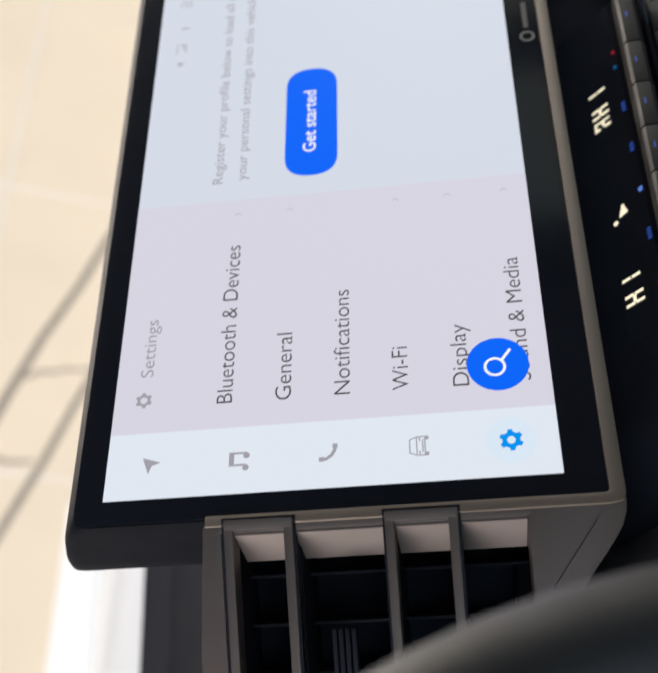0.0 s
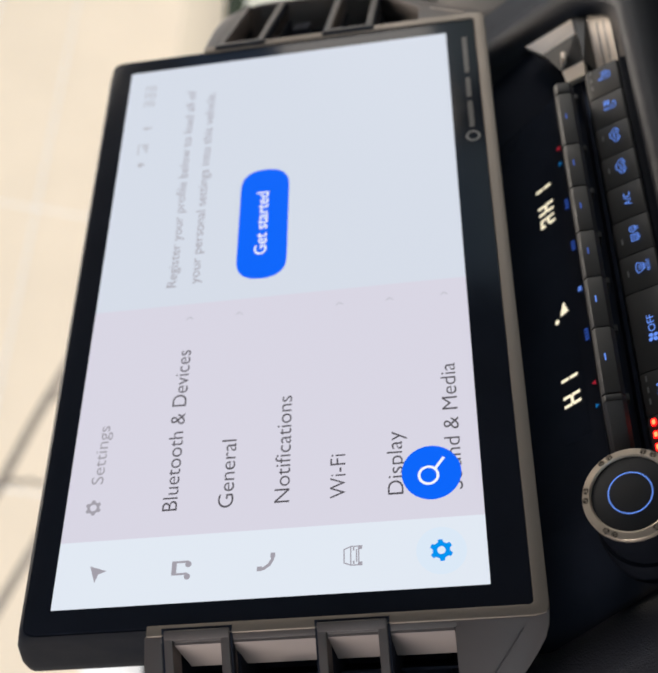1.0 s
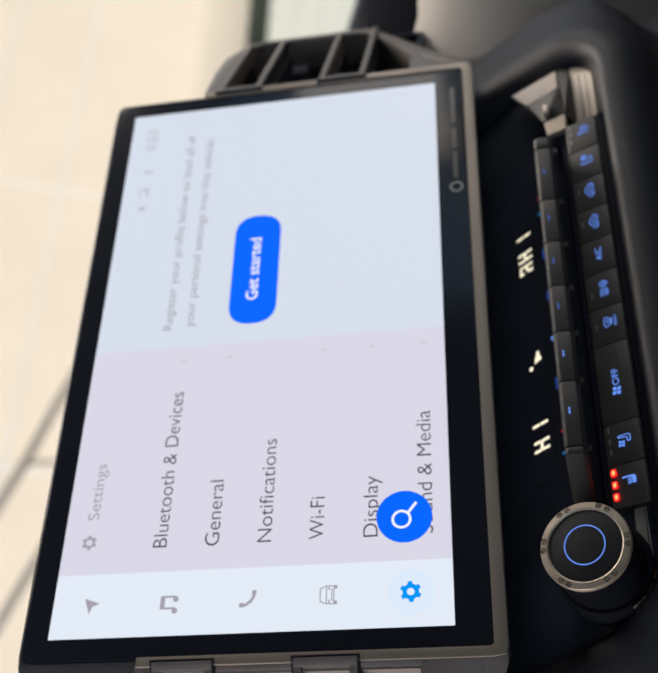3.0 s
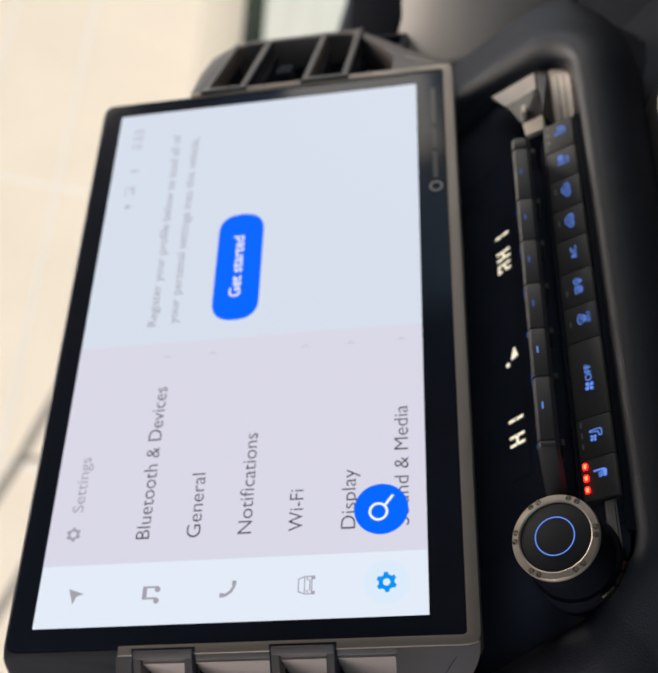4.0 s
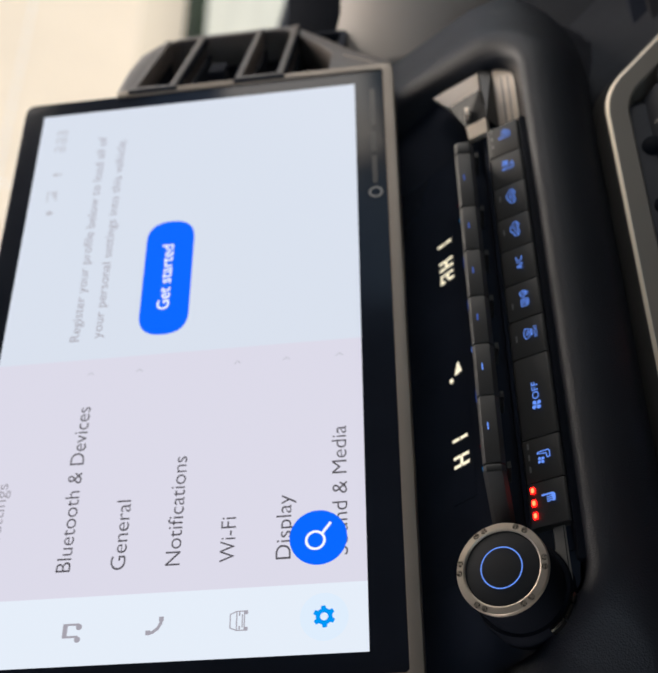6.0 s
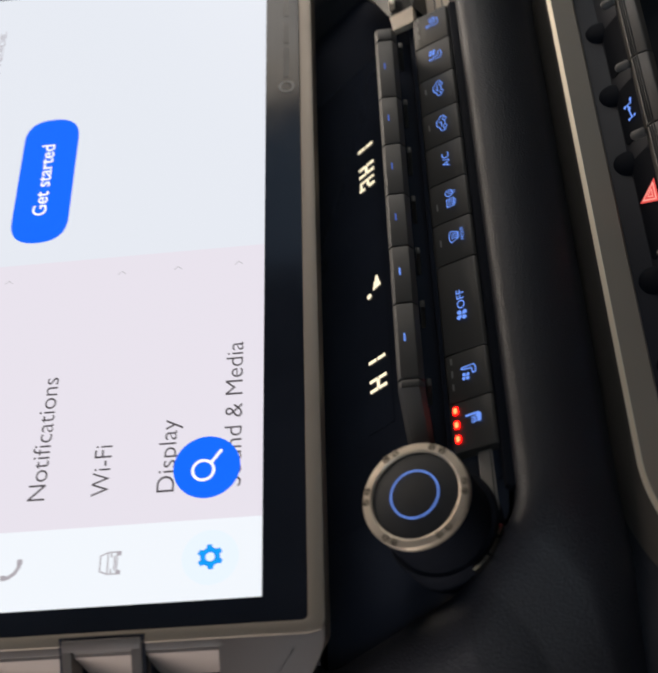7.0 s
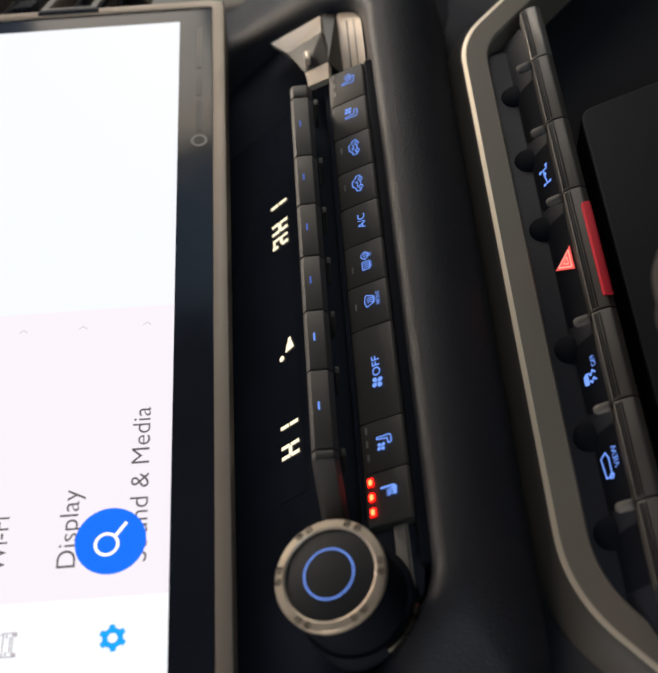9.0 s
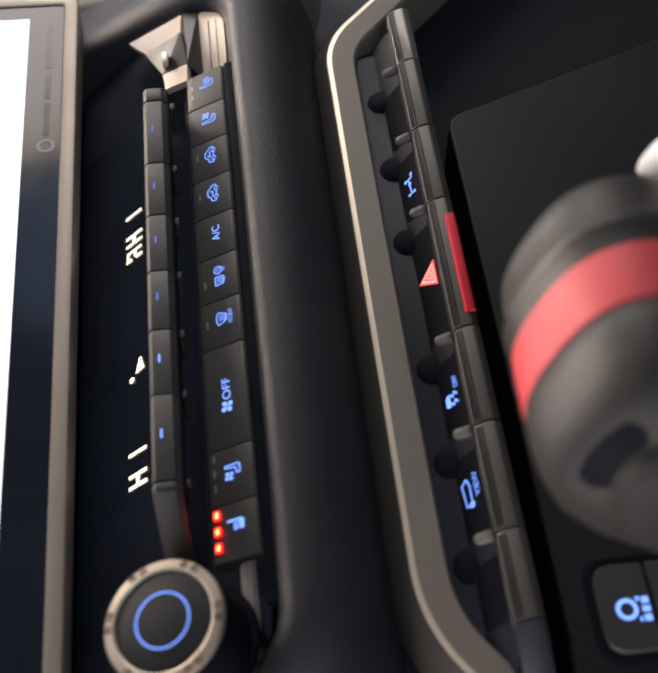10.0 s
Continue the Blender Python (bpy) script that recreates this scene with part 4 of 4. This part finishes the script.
def console_frame():
    """Metal-look frame: a swept profile that turns down at both ends."""
    frame_thing = CONSOLE_THING
    line = [(0.235, -0.230), (0.1228, -0.1276), (-0.1385, -0.1284), (-0.235, -0.215)]
    pts = []
    for i, p in enumerate(line):
        if i in (0, len(line) - 1):
            pts.append(Vector(p))
            continue
        p0, a, b = Vector(p), (Vector(line[i - 1]) - Vector(p)).normalized(), (Vector(line[i + 1]) - Vector(p)).normalized()
        r = (0.016, 0.021)[i - 1]
        s, e = p0 + a * r, p0 + b * r
        for k in range(15):
            f = k / 14
            pts.append(s * (1 - f) ** 2 + p0 * 2 * f * (1 - f) + e * f * f)
    profile = [(-0.0082, 0.012), (-0.0074, 0.0045), (-0.0034, -0.0028), (-0.0026, -0.0042), (-0.0019, -0.0053), (-0.0010, -0.0060), (0.0000, -0.0064), (0.0009, -0.0065), (0.0100, -0.0060), (0.0108, -0.0050), (0.0112, 0.0000), (0.0112, 0.020)]
    rings = []
    for i, p in enumerate(pts):
        d = (pts[min(i + 1, len(pts) - 1)] - pts[max(i - 1, 0)]).normalized()
        inward = Vector((-d.y, d.x))
        rings.append([(p.x + inward.x * o, y, p.y + inward.y * o) for o, y in profile])
    # Edge highlight and flank shade come from painted colours along the sweep.
    for name, a, b, material, label in (("frame_flank", 0, 6, FLANK_SHADE, "outer flank with painted shade"), ("frame_edge", 5, 8, EDGE_GLINT, "bronze outer edge with painted highlight"), ("frame_band", 7, 12, SATIN, "brushed bronze metal frame band")):
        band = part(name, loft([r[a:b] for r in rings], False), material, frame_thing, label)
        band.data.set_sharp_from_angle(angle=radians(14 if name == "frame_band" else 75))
    dark = []
    for i, p in enumerate(pts):
        d = (pts[min(i + 1, len(pts) - 1)] - pts[max(i - 1, 0)]).normalized()
        inward = Vector((-d.y, d.x))
        dark.append([(p.x + inward.x * o, y, p.y + inward.y * o) for o, y in ((-0.0078, 0.0070), (-0.0100, 0.0110), (-0.013, 0.013), (-0.03, 0.03), (-0.09, 0.06))])
    part("frame_skirt", loft(dark, False), SOFT, frame_thing, "dark moulded skirt")


console_frame()

FACE_S = plane_of(-0.0112, -0.1507, 59)


def switch_bank():
    bank = thing("switch_bank", "row of dark console switches with lit legends", "switch bank")
    shelf = [(0.004, -0.1384), (-0.0035, -0.1388), (-0.0050, -0.1470), (-0.0168, -0.1540), (0.010, -0.1640), (0.030, -0.1640), (0.030, -0.1384)]
    def slice_at(x, back):
        return [(x, y + back, z) for y, z in shelf]
    part("legend_panel", loft([slice_at(-0.172, 0.022), slice_at(-0.160, 0.014), slice_at(-0.139, 0.0), slice_at(0.113, 0.0), slice_at(0.124, 0.008)], True, True), BLACK, bank, "matt black legend panel")
    edges = (0.1210, 0.0900, 0.0530, 0.0160, -0.0410, -0.0780, -0.1150, -0.1435)
    section = [(-0.0155, -0.1530), (-0.0210, -0.1526), (-0.0232, -0.1550), (-0.0245, -0.1588), (-0.0235, -0.1612), (-0.012, -0.1625), (0.0, -0.1600)]
    switches = []
    for a, b in zip(edges, edges[1:]):
        end = a > 0.12
        # End paddle: same plastic as the rest, its sheen painted as paler grey.
        s = part("paddle_switch", prism(section, b + 0.0003, a - 0.0003, "x", 0.0006), SHEEN if end else KEY, bank, "end paddle painted paler for its sheen" if end else "dark soft-touch paddle switch")
        # Ridges coloured darker than the paddle, so their shading is painted in.
        for y, z in ((-0.0216, -0.1532), (-0.0222, -0.1539), (-0.0229, -0.1547)):
            part("ridge", box(b + 0.0012, a - 0.0012, y - 0.0004, y + 0.0003, z - 0.0003, z + 0.0003, 0.0001), RIDGE_SHADE, s)
        switches.append(s)
    for a, b in zip(edges[1:], edges[2:]):
        strip = rounded([(b + 0.0035, -0.0062), (a - 0.0050, -0.0062), (a - 0.0050, 0.0064), (b + 0.0035, 0.0064)], [0.001, 0.001, 0.005, 0.002], 5)
        o, u, v = FACE_S
        part("legend_strip", loft([[o + u * p + v * q + u.cross(v) * lift for p, q in strip] for lift in (-0.001, 0.0003)], True, True), HOUSING, bank, "gloss black legend strip")
    tail = [[(-0.1438, y, z) for y, z in section], [(-0.1560, y + 0.006, z - 0.001) for y, z in section], [(-0.1680, y + 0.024, z - 0.004) for y, z in section]]
    part("paddle_tail", loft(tail, True, True), BLACK, bank, "dark moulded end of the paddle row")
    part("hazard_bar", prism([(-0.0235, -0.1572), (-0.0256, -0.1576), (-0.0262, -0.1604), (-0.0240, -0.1614)], -0.0360, 0.0070, "x", 0.0005), RED, switches[3], "red plastic hazard strip")
    for x in (0.0895, 0.0520, 0.0150, -0.0420, -0.0785, -0.1150):
        a, b = Vector((x, -0.0192, -0.1524)), Vector((x, -0.0158, -0.1458))
        part("guide_nub", lathe([(0.0009, -0.0002), (0.0016, 0.0002), (0.0019, 0.0009), (0.0018, 0.0052), (0.0010, 0.0062)], a, b - a, 16), NUB, bank, "small pale rounded guide nub")
        part("guide_boss", lathe([(0.0062, -0.002), (0.0058, 0.0002), (0.0048, 0.0010), (0.0030, 0.0015), (0.0006, 0.0017)], (x - 0.0036, -0.0052, -0.1460), (0, -0.93, 0.36), 28), HOUSING, bank, "low round black boss")
    # legends
    x = 0.0335
    diff = stroke([(x - 0.0042, -0.0022), (x - 0.0042, 0.0010)], 0.0007) + stroke([(x - 0.0042, -0.0006), (x + 0.0006, 0.0002), (x + 0.0030, 0.0002)], 0.0007) + stroke([(x + 0.0030, -0.0016), (x + 0.0030, 0.0020)], 0.0007)
    diff += [disc(x - 0.0042, -0.0022, 0.0007, 10), disc(x - 0.0042, 0.0010, 0.0007, 10), disc(x + 0.0006, -0.0002, 0.0009, 10), disc(x + 0.0030, 0.0020, 0.0008, 10), disc(x + 0.0046, -0.0018, 0.0008, 10)] + stroke([(x + 0.0030, -0.0016), (x + 0.0048, -0.0020)], 0.0007)
    printed("legend", diff, LEGEND, switches[2], FACE_S, 0.0010)
    x = -0.0108
    printed("hazard_legend", [[(x - 0.0056, -0.0042), (x + 0.0056, -0.0042), (x, 0.0056)]], HAZARD, switches[3], FACE_S, 0.0008, "red hazard triangle")
    printed("hazard_outline", stroke([(x - 0.0039, -0.0031), (x + 0.0039, -0.0031), (x, 0.0036), (x - 0.0039, -0.0031)], 0.0006) + stroke([(x - 0.0017, -0.0017), (x + 0.0017, -0.0017), (x, 0.0008), (x - 0.0017, -0.0017)], 0.0004), HAZARD_PALE, switches[3], FACE_S, 0.0010)
    x = -0.0595
    skid = [[(x - 0.0050, 0.0012), (x - 0.0002, 0.0012), (x - 0.0002, 0.0024), (x - 0.0010, 0.0036), (x - 0.0042, 0.0036), (x - 0.0050, 0.0024)]]
    for dx in (-0.0042, -0.0012):
        skid += stroke([(x + dx + 0.0006, 0.0008), (x + dx - 0.0007, -0.0002), (x + dx + 0.0009, -0.0012), (x + dx - 0.0004, -0.0024)], 0.0007)
    printed("legend", skid, LEGEND, switches[4], FACE_S, 0.0010)
    words("OFF", x + 0.0008, x + 0.0054, -0.0036, 0.0022, LEGEND, switches[4], FACE_S, 0.0010, 0.0)
    x = -0.0960
    view = stroke([(x - 0.0046, -0.0004), (x - 0.0046, 0.0020), (x + 0.0030, 0.0028), (x + 0.0044, 0.0004), (x + 0.0020, -0.0008), (x - 0.0046, -0.0008)], 0.0006) + ringed(x - 0.0046, -0.0006, 0.0009, 0.0006, 12)
    printed("legend", [[(a, b + 0.0012) for a, b in q] for q in view], LEGEND, switches[5], FACE_S, 0.0010)
    words("VIEW", x - 0.0028, x + 0.0054, -0.0038, 0.0023, LEGEND, switches[5], FACE_S, 0.0010, 0.0)


switch_bank()


# ---- console and gear lever ----
FACE_C = plane_of(-0.012, -0.172, 2)


def on_face(a, b, lift=0.0):
    o, u, v = FACE_C
    return o + u * a + v * b + u.cross(v) * lift


def slab_on_face(outline, low, high, bevel=0.0):
    """An outline in the console's face, given thickness."""
    bm = loft([[on_face(a, b, low) for a, b in outline], [on_face(a, b, high) for a, b in outline]], True, True)
    bmesh.ops.recalc_face_normals(bm, faces=bm.faces)
    return bevelled(bm, bevel, 3)


def console():
    body = CONSOLE_THING
    panel = rounded([(-0.225, 0.002), (0.068, 0.002), (0.104, -0.096), (0.170, -0.30), (-0.225, -0.30)], [0.002, 0.010, 0.03, 0.002, 0.002], 8)
    part("top_panel", slab_on_face(panel, -0.030, 0.0, 0.005), CONSOLE, body, "dark grey moulded panel")
    part("recess_floor", slab_on_face([(0.06, 0.004), (0.26, 0.004), (0.26, -0.30), (0.06, -0.30)], -0.046, -0.040), SOFT, body)
    part("recess_back", box(-0.23, 0.26, 0.034, 0.040, -0.20, -0.160), CAVITY, body)
    part("recess_side", slab_on_face([(0.25, 0.0), (0.262, 0.0), (0.262, -0.30), (0.25, -0.30)], -0.046, 0.0, 0.002), SOFT, body)
    # rounded pair of push buttons in one well
    switch = thing("console_button", "square dark console button with a lit camera legend", "button")
    def pad(x0, x1, z0, z1, low, high, r):
        out = rounded([(x0, z0), (x1, z0), (x1, z1), (x0, z1)], r, 7)
        mid = Vector(((x0 + x1) / 2, (z0 + z1) / 2))
        rings = [[on_face(mid.x + (a - mid.x) * k, mid.y + (b - mid.y) * k, h) for a, b in out] for h, k in ((low, 1), (high - 0.0007, 1), (high, 0.955))]
        return loft(rings, True, True)
    part("button_well", pad(-0.1562, -0.1230, -0.0476, -0.0052, 0.0, 0.0006, 0.0086), HOUSING, switch, "black recessed surround")
    cap = part("button_cap", pad(-0.1532, -0.1260, -0.0240, -0.0080, 0.0, 0.0024, [0.0012, 0.0012, 0.0065, 0.0065]), KEY, switch)
    part("button_cap", pad(-0.1532, -0.1260, -0.0448, -0.0248, 0.0, 0.0024, [0.0065, 0.0065, 0.0012, 0.0012]), KEY, switch)
    legend = ringed(-0.1406, -0.0160, 0.0027, 0.0013, 24) + [rect(-0.1446, -0.0228, -0.1426, -0.0206), rect(-0.1418, -0.0230, -0.1400, -0.0206), rect(-0.1392, -0.0230, -0.1372, -0.0208), rect(-0.1446, -0.0200, -0.1432, -0.0192), rect(-0.1384, -0.0202, -0.1370, -0.0192)]
    printed("legend", legend, LEGEND, cap, FACE_C, 0.0029, "blue lit camera legend")


console()


def gear_lever():
    lever = thing("gear_lever", "chunky grey leather gear lever with a red band", "gear lever")
    axis = Vector((-0.974, -0.212, 0.082)).normalized()
    centre = Vector((-0.1087, -0.1082, -0.1817))
    def turned(profile, caps=True):
        return squared(profile, centre, axis, 2.6, 0.857, 0.422, 96, caps)
    shoulder = [(0.014, -0.0305), (0.024, -0.0302), (0.0310, -0.0288), (0.0334, -0.0266), (0.0345, -0.0238), (0.0348, -0.0205), (0.0347, -0.0130), (0.0356, -0.0108), (0.0362, -0.0085), (0.0358, -0.0062), (0.0350, -0.0048), (0.0351, -0.0008), (0.0346, 0.0006)]
    part("shoulder", turned(shoulder), HIDE, lever, "grey leather shoulder with a raised seam")
    part("red_band", turned([(0.0342, -0.0006), (0.0354, 0.0004), (0.0355, 0.0060), (0.0354, 0.0150), (0.0351, 0.0176), (0.0342, 0.0182)], False), RED_BAND, lever, "red leather band")
    part("grip", turned([(0.0340, 0.0172), (0.0352, 0.0190), (0.0352, 0.0250), (0.0346, 0.0320), (0.0330, 0.0376), (0.0300, 0.0416), (0.0225, 0.0452), (0.0120, 0.0478), (0.0010, 0.0488)]), HIDE, lever, "grey leather grip end")
    up = (Vector((0, 0, 1)) - axis * axis.z).normalized()
    side = up.cross(axis)
    up, side = up * math.cos(0.422) + side * math.sin(0.422), side * math.cos(0.422) - up * math.sin(0.422)
    slot = []
    for k in range(33):
        a = radians(-60 + 182 * k / 32)
        d = side * math.cos(a) * 0.857 + up * math.sin(a)
        slot.append([centre + d * rr + axis * h for rr, h in ((0.0300, 0.0400), (0.0300, 0.0422), (0.0272, 0.0436), (0.0232, 0.0453), (0.0232, 0.0430))])
    part("release_slot", loft(slot, True, True), HOUSING, lever, "dark arc round the release button")
    part("release_button", squared([(0.0226, 0.0440), (0.0226, 0.0475), (0.0205, 0.0500), (0.0120, 0.0518), (0.0010, 0.0522)], centre, axis, 2.0, 0.857, 0.422, 64), HIDE, lever, "dark leather release button")
    spot = Vector((-0.0560, -0.1130, -0.1903))
    along = Vector((-0.46, -0.87, -0.16)).normalized()
    part("end_cap", lathe([(0.0015, -0.001), (0.0032, 0.003), (0.0048, 0.011), (0.0060, 0.024), (0.0045, 0.034)], spot, along, 48), SILVER, lever, "pale silver cap at the far end")
    foot = on_face(-0.075, -0.075)
    out = centre + axis * -0.03 - foot
    part("neck", lathe([(0.022, -0.02), (0.018, 0.005), (0.014, out.length * 0.4), (0.013, out.length * 0.75)], foot, out, 24), BLACK, lever, "dark lever neck")
    part("boot", lathe([(0.046, -0.006), (0.043, 0.004), (0.034, 0.014), (0.024, 0.028), (0.018, 0.040)], foot, FACE_C[1].cross(FACE_C[2]), 48), HIDE, lever, "grey leather boot")


gear_lever()


def steering_wheel():
    wheel = thing("steering_wheel", "grey leather steering wheel rim", "steering wheel")
    centre = Vector((-0.4430, -0.160, -0.030))
    bm = bmesh.new()
    rings = []
    for k in range(72):
        a = 2 * math.pi * k / 72
        out = Vector((math.cos(a), 0, math.sin(a)))
        rings.append([centre + out * (0.172 + 0.0165 * math.cos(b)) + Vector((0, 0.0185 * math.sin(b), 0)) for b in [2 * math.pi * j / 20 for j in range(20)]])
    rings.append(rings[0])
    loft(rings, True, False, bm)
    bmesh.ops.remove_doubles(bm, verts=bm.verts, dist=0.00001)
    part("rim", bm, WHEEL, wheel, "grey leather rim")
    part("hub", lathe([(0.055, 0.0), (0.058, 0.01), (0.055, 0.035), (0.045, 0.045)], centre + Vector((0, 0.05, -0.01)), (0, -1, 0)), SOFT, wheel, "dark moulded hub")
    for a in (200, 340, 270):
        d = Vector((math.cos(radians(a)), 0, math.sin(radians(a))))
        side = Vector((-d.z, 0, d.x)) * 0.016
        p, q = centre + d * 0.04 + Vector((0, 0.02, 0)), centre + d * 0.165
        part("spoke", loft([[c + side + Vector((0, h, 0)) for h in (0.0, 0.01)] + [c - side + Vector((0, h, 0)) for h in (0.01, 0.0)] for c in (p, q)], True, True), SOFT, wheel, "dark spoke")


steering_wheel()
